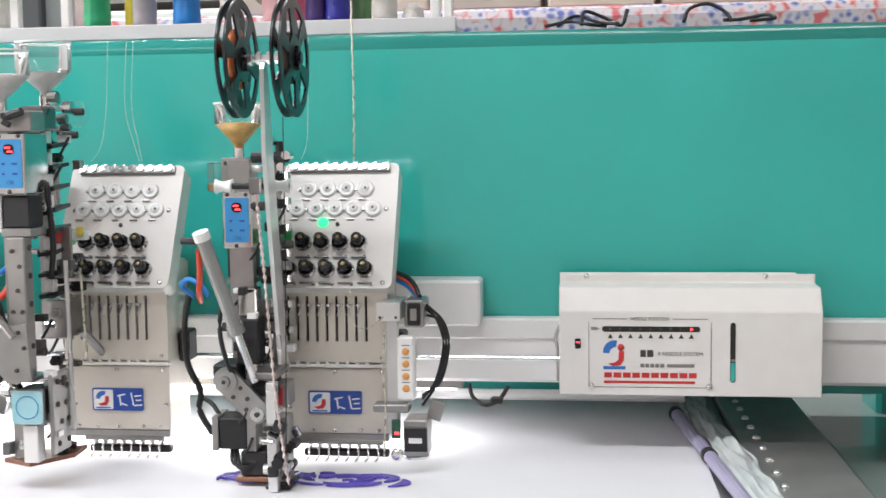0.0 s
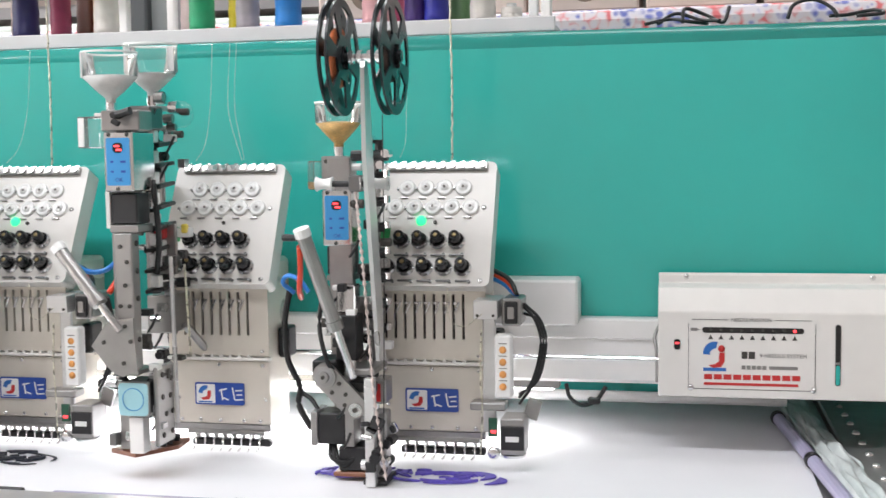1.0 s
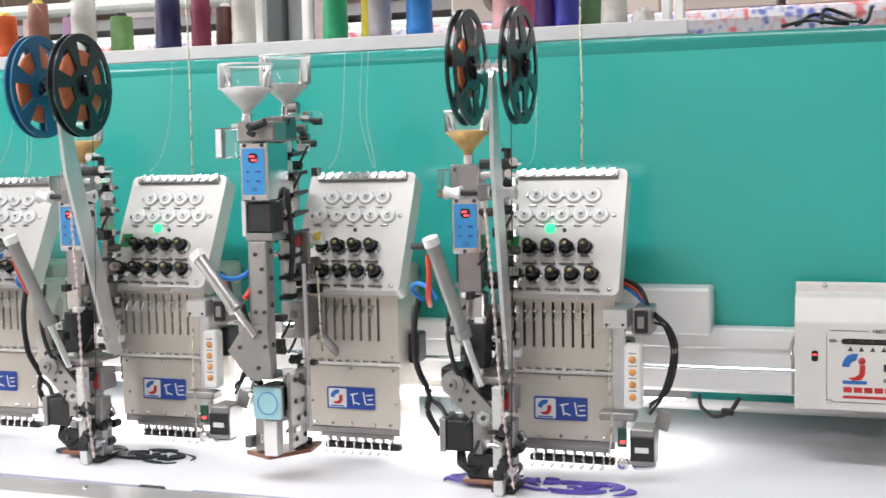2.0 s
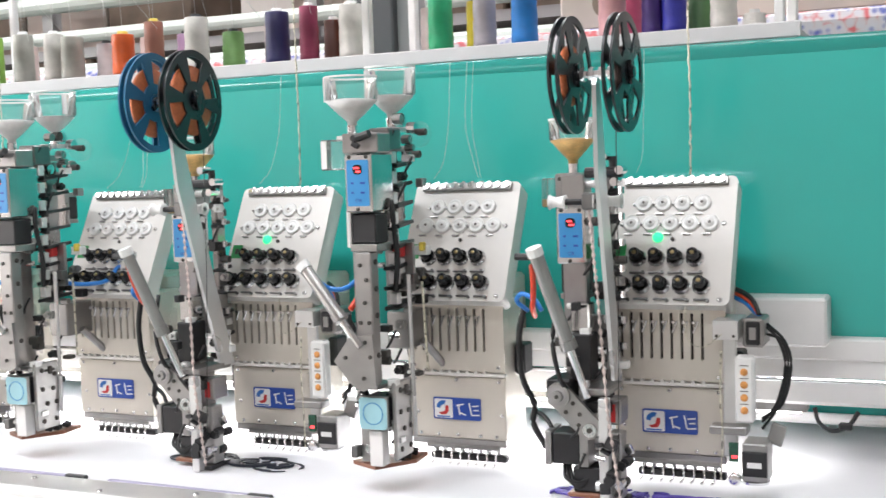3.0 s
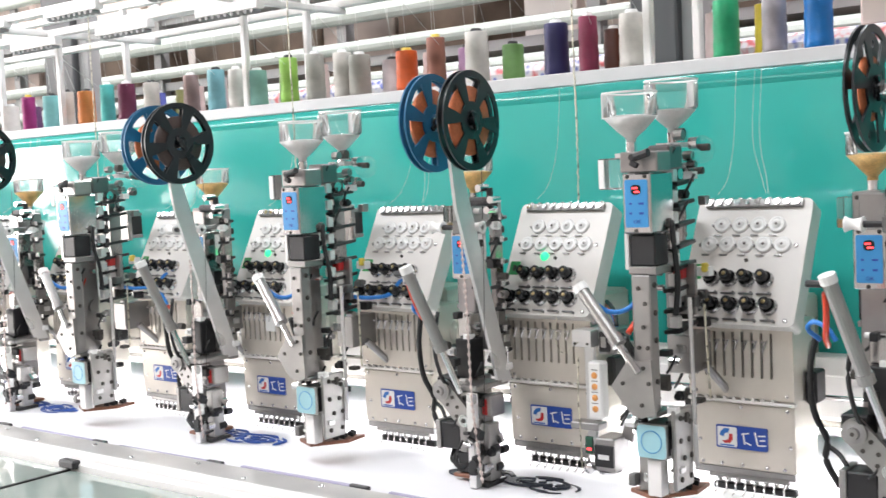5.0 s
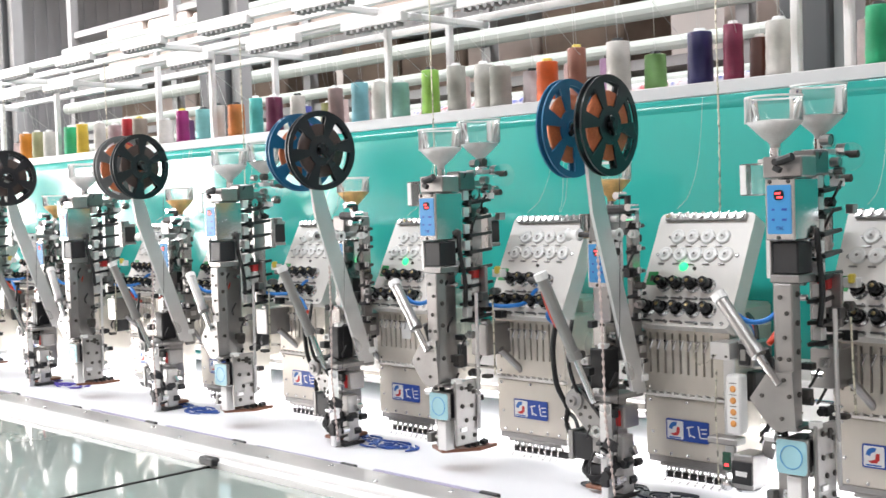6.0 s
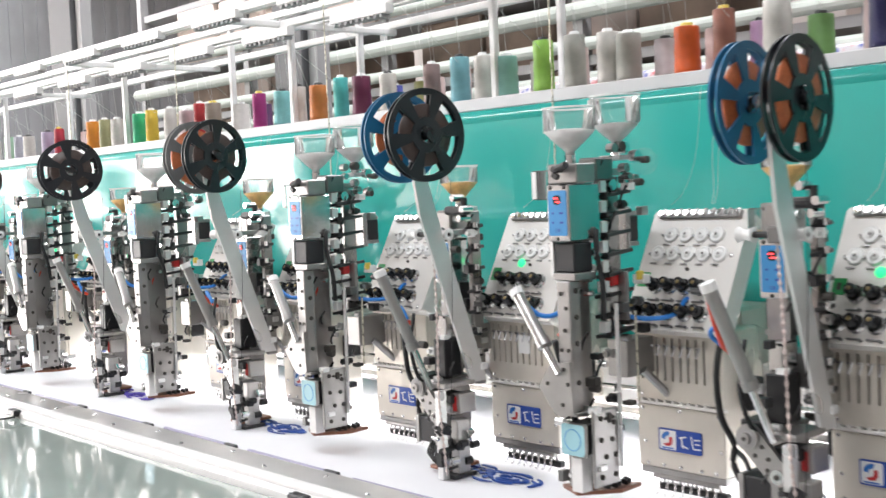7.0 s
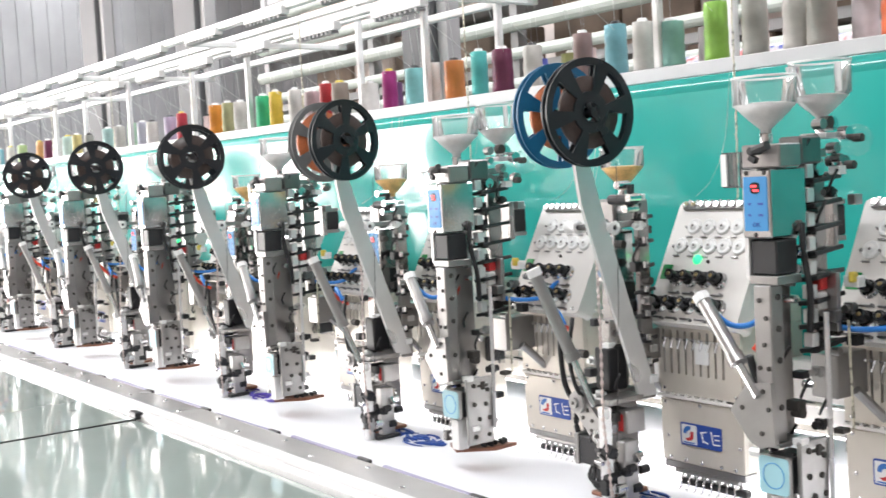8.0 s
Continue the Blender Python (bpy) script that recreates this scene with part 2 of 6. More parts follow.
def hose(bm, pts, r, n=6, steps=5):
    """A round tube through pts, smoothed."""
    P = [Vector(p) for p in pts]
    if len(P) > 2 and steps > 1:
        Q = []
        ext = [2 * P[0] - P[1]] + P + [2 * P[-1] - P[-2]]
        for i in range(1, len(ext) - 2):
            p0, p1, p2, p3 = ext[i - 1:i + 3]
            for s in range(steps):
                t = s / steps
                Q.append(0.5 * ((2 * p1) + (p2 - p0) * t + (2 * p0 - 5 * p1 + 4 * p2 - p3) * t * t + (3 * p1 - p0 - 3 * p2 + p3) * t ** 3))
        Q.append(P[-1])
        P = Q
    rings = []
    for i, p in enumerate(P):
        d = (P[min(i + 1, len(P) - 1)] - P[max(i - 1, 0)]).normalized()
        q = d.to_track_quat("Z", "Y").to_matrix()
        rings.append([bm.verts.new(p + q @ Vector((r * math.cos(2 * math.pi * k / n), r * math.sin(2 * math.pi * k / n), 0))) for k in range(n)])
    for a, b in zip(rings, rings[1:]):
        for k in range(n):
            f = bm.faces.new((a[k], a[(k + 1) % n], b[(k + 1) % n], b[k]))
            f.smooth = True
    bm.faces.new(rings[0][::-1])
    bm.faces.new(rings[-1])
    return bm


def prism(bm, outline, m, depth):
    """A flat outline (x, y) pushed to a depth along its own z, placed by m."""
    lo = [bm.verts.new(m @ Vector((x, y, 0))) for x, y in outline]
    hi = [bm.verts.new(m @ Vector((x, y, depth))) for x, y in outline]
    n = len(outline)
    bm.faces.new(lo[::-1])
    bm.faces.new(hi)
    for i in range(n):
        bm.faces.new((lo[i], lo[(i + 1) % n], hi[(i + 1) % n], hi[i]))
    bmesh.ops.recalc_face_normals(bm, faces=bm.faces[:])
    return bm


def rounded(w, h, r, n=4):
    """A rounded rectangle outline about 0."""
    pts = []
    for cx, cy, a0 in ((w / 2 - r, h / 2 - r, 0), (-w / 2 + r, h / 2 - r, 90), (-w / 2 + r, -h / 2 + r, 180), (w / 2 - r, -h / 2 + r, 270)):
        for i in range(n + 1):
            a = radians(a0 + 90 * i / n)
            pts.append((cx + r * math.cos(a), cy + r * math.sin(a)))
    return pts


def lettering(name, text, size, mat, parent, m, width=None):
    cu = bpy.data.curves.new(name, "FONT")
    cu.body, cu.size, cu.extrude = text, size, 0.0003
    cu.align_x, cu.align_y = "CENTER", "CENTER"
    tmp = new("lettering_curve", cu)
    bpy.context.view_layer.update()
    me = bpy.data.meshes.new_from_object(tmp.evaluated_get(bpy.context.evaluated_depsgraph_get()))
    bpy.data.objects.remove(tmp)
    me.materials.clear()
    me.materials.append(mat)
    if width:
        xs = [v.co.x for v in me.vertices]
        k = width / (max(xs) - min(xs))
        for v in me.vertices:
            v.co.x *= k
    ob = new(name, me)
    ob.parent = parent
    ob.matrix_basis = m
    return ob


FRONT = Matrix.Rotation(radians(90), 4, "X")  # a drawing in x, y stands upright and faces the walker


def front(x, y, z):
    return Matrix.Translation((x, y, z)) @ FRONT


def B():
    return bmesh.new()


# ---------- the hall ----------
XL, XR, YB, YF = -12.0, 6.0, 4.6, -5.0
floor = tagged(part("floor", box(B(), XL, XR, YF, YB, -0.1, 0.0), FLOOR_MAT), "grey concrete workshop floor", "floor", kind="structure")
tagged(part("ceiling", box(B(), XL, XR, YF, YB, 3.9, 4.0), CEIL_MAT), "off-white workshop ceiling", "ceiling", kind="structure")
tagged(part("wall_north", box(B(), XL, XR, YB, YB + 0.15, 0, 3.9), WALL_MAT), "pale pinkish plaster wall behind the stacks", "wall", kind="structure")
_b = B()
box(_b, XL, -11.6, YF - 0.15, YF, 0, 3.9)
box(_b, -8.1, XR, YF - 0.15, YF, 0, 3.9)
box(_b, -11.6, -8.1, YF - 0.15, YF, 0, 0.7)
box(_b, -11.6, -8.1, YF - 0.15, YF, 3.3, 3.9)
tagged(part("wall_south", _b, WALL_MAT), "pale plaster wall with a long bright window", "wall", kind="structure")
win2 = tagged(part("window_2", box(B(), -11.6, -8.1, YF - 0.12, YF - 0.10, 0.7, 3.3), WINDOW_GLOW), "long bright window facing the machine", "window", kind="structure")
for xx in (-11.6, -10.45, -9.3, -8.16):
    part("window_mullion", box(B(), xx, xx + 0.06, YF - 0.09, YF - 0.02, 0.7, 3.3), RACK_WHITE, win2)
tagged(part("wall_east", box(B(), XR, XR + 0.15, YF, YB, 0, 3.9), WALL_MAT), "pale plaster wall", "wall", kind="structure")
_b = B()
box(_b, XL - 0.15, XL, YF, -4.8, 0, 3.9)
box(_b, XL - 0.15, XL, -0.7, YB, 0, 3.9)
box(_b, XL - 0.15, XL, -4.8, -0.7, 0, 0.6)
box(_b, XL - 0.15, XL, -4.8, -0.7, 3.3, 3.9)
tagged(part("wall_west", _b, WALL_MAT), "pale plaster wall around a wide bright window", "wall", kind="structure")
win = tagged(part("window_1", box(B(), XL - 0.12, XL - 0.10, -4.8, -0.7, 0.6, 3.3), WINDOW_GLOW), "wide bright window washed out by daylight", "window", kind="structure")
_b = B()
for yy in (-4.8, -3.45, -2.1, -0.76):
    box(_b, XL - 0.09, XL - 0.03, yy, yy + 0.06, 0.6, 3.3)
part("window_frame", _b, RACK_WHITE, win)

# corrugated grey partition at the far end, behind the machine
_b = B()
for i in range(64):
    yy = 0.55 + 0.0625 * i
    box(_b, -9.80, -9.74 + (0.012 if i % 2 else 0.0), yy, yy + 0.061, 0, 3.88)
tagged(part("wall_partition", _b, PARTITION), "grey corrugated sheet partition behind the machine", "wall", kind="structure")

# unseen batten housings, added to go with the hall's fill lamps
for lx in (-8.0, -4.5, -1.0, 2.5):
    for ly in (-1.6, 1.7):
        lf = thing("ceiling_light", "unseen white batten added on the ceiling for the fill light", "ceiling light", "ceiling lights")
        lf.location = (lx, ly, 0)
        part("housing", box(B(), -1.5, 1.5, -0.17, 0.17, 3.80, 3.90, 0.01), WHITE, lf)

# ---------- machine table ----------
TZ = 0.885
table = thing("machine_table", "long machine table under stretched white cloth", "machine table")
part("bed", box(B(), -9.5, 0.66, -0.26, 0.62, TZ - 0.05, TZ - 0.006), STEEL_PLATE, table, "grey steel table bed")
for lx in (-9.3, -6.5, -3.7, -0.9, 0.5):
    for ly in (-0.2, 0.5):
        part("leg", box(B(), lx, lx + 0.08, ly, ly + 0.08, 0, TZ - 0.05, 0.004), GREY_STEEL, table)
# the cloth, gently rippled
_b = B()
NX, NY = 160, 14
grid = [[_b.verts.new((-9.4 + 10.01 * i / NX, -0.262 + 0.86 * j / NY, TZ + 0.0016 * noise.noise((i * 0.35, j * 0.5, 3.0)))) for i in range(NX + 1)] for j in range(NY + 1)]
for j in range(NY):
    for i in range(NX):
        _b.faces.new((grid[j][i], grid[j][i + 1], grid[j + 1][i + 1], grid[j + 1][i])).smooth = True
tagged(part("cloth", _b, FABRIC), "stretched white cloth on the machine table", "cloth")

# front rail: clips, screwed steel strip, white lips and the glass apron
rail = thing("table_rail", "screwed steel rail along the cloth edge", "rail")
part("strip", box(B(), -9.5, 0.82, -0.345, -0.268, TZ - 0.03, TZ + 0.008, 0.002), RAIL_STEEL, rail)
part("lip", box(B(), -9.5, 0.9, -0.372, -0.348, TZ - 0.03, TZ + 0.014, 0.003), RACK_WHITE, rail)
part("lip", box(B(), -9.5, 0.9, -0.398, -0.376, TZ - 0.03, TZ + 0.006, 0.003), RACK_WHITE, rail)
_screw = None
for i in range(52):
    sx = 0.5 - 0.16 * i
    if _screw is None:
        _b = B()
        lathe(_b, [(0.0, 0.0035), (0.003, 0.003), (0.0045, 0.0015), (0.0048, 0.0)], (0, 0, 0), n=8)
        _screw = part("screw", _b, CHROME, rail)
        _screw.location = (sx, -0.322, TZ + 0.008)
    else:
        o = _screw.copy()
        scene.collection.objects.link(o)
        o.location = (sx, -0.322 + (0.03 if i % 2 else 0), TZ + 0.008)
clip = None
for i in range(26):
    cx = 0.42 - 0.36 * i
    if clip is None:
        clip = thing("cloth_clip", "lilac plastic clip strip with black end on the cloth edge", "clip", "cloth edge clips")
        part("strip", box(B(), -0.155, 0.145, -0.0045, 0.0045, 0, 0.006, 0.0015), PURPLE_CLIP, clip)
        part("end_cap", box(B(), 0.115, 0.158, -0.0052, 0.0052, 0, 0.0075, 0.002), BLACK, clip)
        clip.matrix_basis = pose(cx, -0.262, TZ + 0.002)
    else:
        copy_thing(clip, pose(cx, -0.262 + 0.004 * math.sin(i * 2.1), TZ + 0.002, 0, 0, 0.9 * math.sin(i * 1.7)))
apron = thing("glass_apron", "pale green reflective glass apron before the rail", "glass table")
gx = 1.03
for i in range(9):
    part("pane", box(B(), gx - 1.265, gx - 0.012, -1.02, -0.402, TZ - 0.022, TZ - 0.008, 0.002), GLASS_TABLE, apron)
    part("joint", box(B(), gx - 0.009, gx - 0.003, -1.02, -0.402, TZ - 0.022, TZ - 0.006), DARK_JOINT, apron)
    part("joint_clip", box(B(), gx - 0.03, gx + 0.018, -0.412, -0.392, TZ - 0.004, TZ + 0.012, 0.003), BLACK, apron)
    gx -= 1.265
part("support", box(B(), -9.6, 1.0, -1.0, -0.42, TZ - 0.09, TZ - 0.03), GREY_STEEL, apron)
for lx in (-9.0, -6.0, -3.0, 0.0, 0.9):
    part("leg", box(B(), lx, lx + 0.06, -0.98, -0.92, 0, TZ - 0.09, 0.004), GREY_STEEL, apron)

# end of the cloth: clamp tubes, loose film and the screwed cross plate
end = thing("cross_plate", "worn steel cross plate with two rows of screws", "steel plate")
part("plate", box(B(), 0.668, 0.812, -0.55, 0.75, TZ - 0.02, TZ + 0.012, 0.003), STEEL_PLATE, end)
part("plate", box(B(), 0.632, 0.664, -0.262, 0.75, TZ - 0.02, TZ + 0.006, 0.003), STEEL_PLATE, end)
for i in range(17):
    o = _screw.copy()
    scene.collection.objects.link(o)
    o.parent = end
    o.location = (0.700, -0.45 + 0.068 * i, TZ + 0.012)
    o.scale = (1.5, 1.5, 1.5)
for lx in (0.68, 0.76):
    part("leg", box(B(), lx, lx + 0.05, 0.6, 0.65, 0, TZ - 0.02), GREY_STEEL, end)
    part("leg", box(B(), lx, lx + 0.05, -0.5, -0.45, 0, TZ - 0.02), GREY_STEEL, end)
for y0, y1 in ((-0.32, 0.05), (0.065, 0.33)):
    tb = thing("clamp_tube", "lilac plastic clamp tube on the cloth end", "clamp", "cloth end clamps")
    part("tube", rod(B(), (0.618 - 0.102 * y0, y0, TZ + 0.012), (0.618 - 0.102 * y1, y1, TZ + 0.012), 0.0105, 12), PURPLE_CLIP, tb)
    part("collar", rod(B(), (0.6192 - 0.102 * y1, y1 - 0.012, TZ + 0.012), (0.6176 - 0.102 * y1, y1 + 0.004, TZ + 0.012), 0.0125, 12), BLACK, tb)
_b = B()
NX, NY = 14, 60
grid = [[_b.verts.new((0.628 - 0.09 * (-0.40 + 0.95 * j / NY) + 0.050 * i / NX + 0.02 * noise.noise((0, j * 0.16, 9.0)) * (i / NX), -0.40 + 0.95 * j / NY,
        TZ + 0.016 + 0.013 * noise.noise((i * 0.42, j * 0.17, 5.0)))) for i in range(NX + 1)] for j in range(NY + 1)]
for j in range(NY):
    for i in range(NX):
        _b.faces.new((grid[j][i], grid[j][i + 1], grid[j + 1][i + 1], grid[j + 1][i])).smooth = True
tagged(part("film_edge", _b, FILM), "crumpled clear film and lint at the cloth end", "film")
tagged(part("side_bench", box(B(), 0.86, 2.6, -0.6, 0.9, TZ - 0.12, TZ - 0.05, 0.004), GLASS_TABLE), "pale green glass bench beside the cross plate", "bench")
tagged(part("bench_base", box(B(), 1.0, 2.5, -0.5, 0.8, 0, TZ - 0.12), GREY_STEEL), "grey steel base under the glass bench", "bench base")

# ---------- teal machine beam ----------
beam = thing("machine_beam", "long teal enamelled machine beam with rounded top", "machine beam")
prof = [(0.19, 1.076), (0.19, 1.537)]
for i in range(1, 9):
    a = radians(90 * i / 8)
    prof.append((0.216 - 0.026 * math.cos(a), 1.537 + 0.028 * math.sin(a)))
prof += [(0.60, 1.565), (0.60, 1.076)]
_b = B()
rings = [[_b.verts.new((x, y, z)) for y, z in prof] for x in (-9.6, 1.25)]
for i in range(len(prof)):
    f = _b.faces.new((rings[0][i], rings[0][(i + 1) % len(prof)], rings[1][(i + 1) % len(prof)], rings[1][i]))
    f.smooth = 1 <= i <= 9
_b.faces.new(rings[0])
_b.faces.new(rings[1][::-1])
bmesh.ops.recalc_face_normals(_b, faces=_b.faces[:])
part("cover", _b, TEAL, beam, "glossy teal enamelled cover")
part("lower_rail", box(B(), -9.6, 1.25, 0.155, 0.60, 0.985, 1.074, 0.006), WHITE, beam, "white painted lower rail")
part("ledge", box(B(), -9.6, 1.25, 0.150, 0.186, 1.058, 1.092, 0.003), WHITE, beam)
part("drive_shaft", rod(B(), (-9.5, 0.10, 1.036), (0.40, 0.10, 1.036), 0.004, 10), CHROME, beam, "chrome drive shaft")
part("rear_rail", box(B(), -9.6, 1.25, 0.50, 0.62, 0.90, 0.985), TEAL, beam)
part("guide_bar", rod(B(), (-9.5, 0.34, 0.925), (0.6, 0.34, 0.925), 0.010, 10), RACK_WHITE, beam)
for lx in (-9.4, -4.0, 1.0):
    part("leg", box(B(), lx, lx + 0.2, 0.62, 0.75, 0, 1.2, 0.01), TEAL, beam)
cvr = thing("connector_cover", "cream sheet-metal cover on the beam", "cover plate")
part("shell", box(B(), 0.10, 0.256, 0.120, 0.188, 1.083, 1.158, 0.004), WHITE, cvr)

# LED strips under the beam throw white light on the cloth
LED_STRENGTH = 16
for i in range(10):
    lx = 0.02 - 0.70 * i
    ls = thing("led_strip", "white glowing LED strip under the beam", "work light", "work lights")
    ls.location = (lx, 0, 0)
    part("channel", box(B(), -0.32, 0.20, 0.165, 0.20, 0.972, 0.985), ALU, ls)
    part("diffuser", box(B(), -0.31, 0.19, 0.17, 0.195, 0.968, 0.972), LED_GLOW, ls)
area_lamp("cloth_work_light", look((-3.35, 0.15, 0.962), (-3.35, 0.02, 0.6)), 7.0, 0.05, LED_STRENGTH)

# ---------- spool tray and thread stand ----------
tray = thing("spool_tray", "long light grey spool tray on the beam", "tray")
part("deck", box(B(), -9.6, 0.211, 0.235, 0.50, 1.569, 1.578, 0.001), TRAY_GREY, tray)
part("front_lip", box(B(), -9.6, 0.211, 0.2275, 0.2345, 1.5665, 1.5925, 0.002), TRAY_GREY, tray)
part("rear_lip", box(B(), -9.6, 0.211, 0.501, 0.508, 1.567, 1.592, 0.002), TRAY_GREY, tray)

stand = thing("thread_stand", "white tubular thread stand above the spool tray", "thread stand")
for px_ in (0.195, -0.576, -1.65, -2.41, -3.37, -4.39, -5.30, -6.30, -7.30):
    part("post", box(B(), px_ - 0.009, px_ + 0.009, 0.237, 0.253, 1.578, 1.835, 0.003), RACK_WHITE, stand)
    part("cross_bar", box(B(), px_ - 0.009, px_ + 0.009, 0.05, 0.60, 1.838, 1.855, 0.003), RACK_WHITE, stand)
for qx_ in (0.144, -0.59, -1.67, -2.42, -3.09, -4.33, -5.60, -6.90):
    part("post", box(B(), qx_ - 0.009, qx_ + 0.009, 0.47, 0.488, 1.578, 1.935, 0.003), RACK_WHITE, stand)
for ry, rz in ((0.06, 1.868), (0.22, 1.845), (0.35, 1.868), (0.48, 1.945), (0.60, 1.868)):
    part("rail", box(B(), -8.2, 0.27, ry - 0.012, ry + 0.012, rz - 0.010, rz + 0.010, 0.002), RACK_WHITE, stand)
guide = None
for i in range(20):
    gx = -0.05 - 0.40 * i
    for gy, gz in ((0.20, 1.810), (0.05, 1.845)):
        if guide is None:
            guide = thing("thread_guide", "white slotted thread guide bar on the stand", "thread guide", "thread guides")
            part("bar", box(B(), -0.11, 0.11, -0.012, 0.012, 0, 0.022, 0.002), RACK_WHITE, guide)
            for j in range(9):
                part("eyelet", rod(B(), (-0.09 + j * 0.0225, -0.0125, -0.004), (-0.09 + j * 0.0225, 0.0125, -0.004), 0.005, 8), GREY_STEEL, guide)
            guide.location = (gx, gy, gz)
        else:
            copy_thing(guide, pose(gx, gy, gz))

# thread cones in the order in which they stand; x, colour, height, row
PALE, GREYW, LIMEC = (0.72, 0.70, 0.66), (0.42, 0.42, 0.38), (0.32, 0.62, 0.10)
CYANC, TEALC, WINE, PINKW = (0.22, 0.52, 0.60), (0.25, 0.50, 0.44), (0.16, 0.02, 0.07), (0.66, 0.52, 0.50)
CONES = [
    (0.132, PALE, 0.035, 0), (0.082, PALE, 0.115, 0), (0.048, (0.10, 0.22, 0.08), 0.10, 1), (-0.000, (0.03, 0.035, 0.38), 0.12, 0), (-0.038, (0.05, 0.02, 0.17), 0.115, 0),
    (-0.078, (0.60, 0.10, 0.20), 0.10, 1), (-0.109, (0.70, 0.38, 0.40), 0.115, 0), (-0.271, (0.01, 0.22, 0.66), 0.125, 0), (-0.348, (0.45, 0.42, 0.46), 0.125, 0),
    (-0.375, (0.75, 0.58, 0.03), 0.11, 1), (-0.436, (0.02, 0.45, 0.20), 0.115, 0), (-0.466, PINKW, 0.105, 1), (-0.623, PALE, 0.115, 0), (-0.647, (0.62, 0.30, 0.12), 0.11, 1),
    (-0.686, (0.09, 0.025, 0.015), 0.10, 1), (-0.717, (0.24, 0.02, 0.07), 0.12, 0), (-0.789, (0.02, 0.02, 0.11), 0.115, 0), (-0.822, PINKW, 0.105, 1),
    (-0.925, (0.16, 0.34, 0.10), 0.095, 1), (-0.982, PALE, 0.12, 0), (-1.016, (0.14, 0.52, 0.10), 0.095, 1), (-1.045, (0.50, 0.30, 0.50), 0.10, 1), (-1.089, (0.33, 0.13, 0.09), 0.12, 0),
    (-1.136, PINKW, 0.10, 1), (-1.170, (0.80, 0.13, 0.02), 0.10, 0), (-1.258, (0.62, 0.55, 0.56), 0.095, 1), (-1.307, GREYW, 0.105, 0), (-1.358, PALE, 0.115, 0),
    (-1.401, (0.60, 0.57, 0.42), 0.105, 1), (-1.444, GREYW, 0.12, 0), (-1.486, PINKW, 0.105, 1), (-1.531, LIMEC, 0.12, 0), (-1.594, (0.55, 0.48, 0.48), 0.09, 1), (-1.639, TEALC, 0.10, 0),
    (-1.713, PALE, 0.11, 0), (-1.787, CYANC, 0.115, 0), (-1.845, PINKW, 0.105, 1), (-1.883, (0.30, 0.20, 0.19), 0.11, 0), (-1.936, PINKW, 0.09, 1), (-1.983, (0.24, 0.24, 0.08), 0.085, 1),
    (-2.043, PALE, 0.105, 0), (-2.092, (0.10, 0.12, 0.50), 0.085, 1), (-2.148, WINE, 0.11, 0), (-2.233, (0.10, 0.60, 0.56), 0.115, 0), (-2.330, (0.70, 0.22, 0.05), 0.105, 0),
    (-2.419, PALE, 0.11, 0), (-2.497, (0.25, 0.62, 0.64), 0.105, 0), (-2.555, (0.30, 0.55, 0.70), 0.09, 1), (-2.612, (0.40, 0.02, 0.20), 0.11, 0), (-2.688, (0.12, 0.04, 0.13), 0.09, 1),
    (-2.811, PALE, 0.10, 1), (-2.862, (0.36, 0.30, 0.25), 0.105, 0), (-2.938, (0.48, 0.02, 0.03), 0.11, 0), (-3.017, (0.55, 0.44, 0.46), 0.095, 0), (-3.122, PALE, 0.11, 0), (-3.185, (0.66, 0.58, 0.40), 0.10, 1),
    (-3.243, (0.75, 0.52, 0.05), 0.115, 0), (-3.326, (0.03, 0.52, 0.24), 0.11, 0), (-3.383, (0.50, 0.08, 0.12), 0.09, 1), (-3.486, PALE, 0.105, 0), (-3.579, (0.42, 0.42, 0.22), 0.11, 0),
    (-3.672, (0.78, 0.28, 0.02), 0.11, 0), (-3.746, (0.68, 0.42, 0.20), 0.095, 1), (-3.873, PINKW, 0.09, 1), (-3.957, (0.50, 0.03, 0.06), 0.105, 0), (-4.061, (0.56, 0.48, 0.66), 0.10, 0),
    (-4.155, PINKW, 0.10, 1), (-4.238, PALE, 0.095, 0), (-4.332, (0.55, 0.56, 0.66), 0.10, 0), (-4.436, (0.42, 0.64, 0.46), 0.105, 0), (-4.582, (0.60, 0.58, 0.55), 0.10, 0),
    (-4.707, (0.40, 0.62, 0.60), 0.10, 0), (-4.832, (0.52, 0.55, 0.66), 0.10, 1), (-4.947, GREYW, 0.09, 0), (-5.103, (0.70, 0.60, 0.25), 0.10, 0), (-5.228, (0.50, 0.66, 0.62), 0.10, 0),
    (-5.374, PALE, 0.10, 0), (-5.520, WINE, 0.10, 0), (-5.645, (0.70, 0.40, 0.15), 0.10, 0), (-5.791, PALE, 0.10, 1), (-5.937, (0.45, 0.60, 0.30), 0.10, 0), (-6.145, PALE, 0.10, 0), (-6.354, CYANC, 0.10, 0),
    (-6.562, PINKW, 0.10, 0), (-6.771, (0.5, 0.1, 0.1), 0.10, 0), (-6.979, PALE, 0.10, 0), (-7.239, LIMEC, 0.10, 0), (-7.500, PALE, 0.10, 0),
]
thread_mats = {}


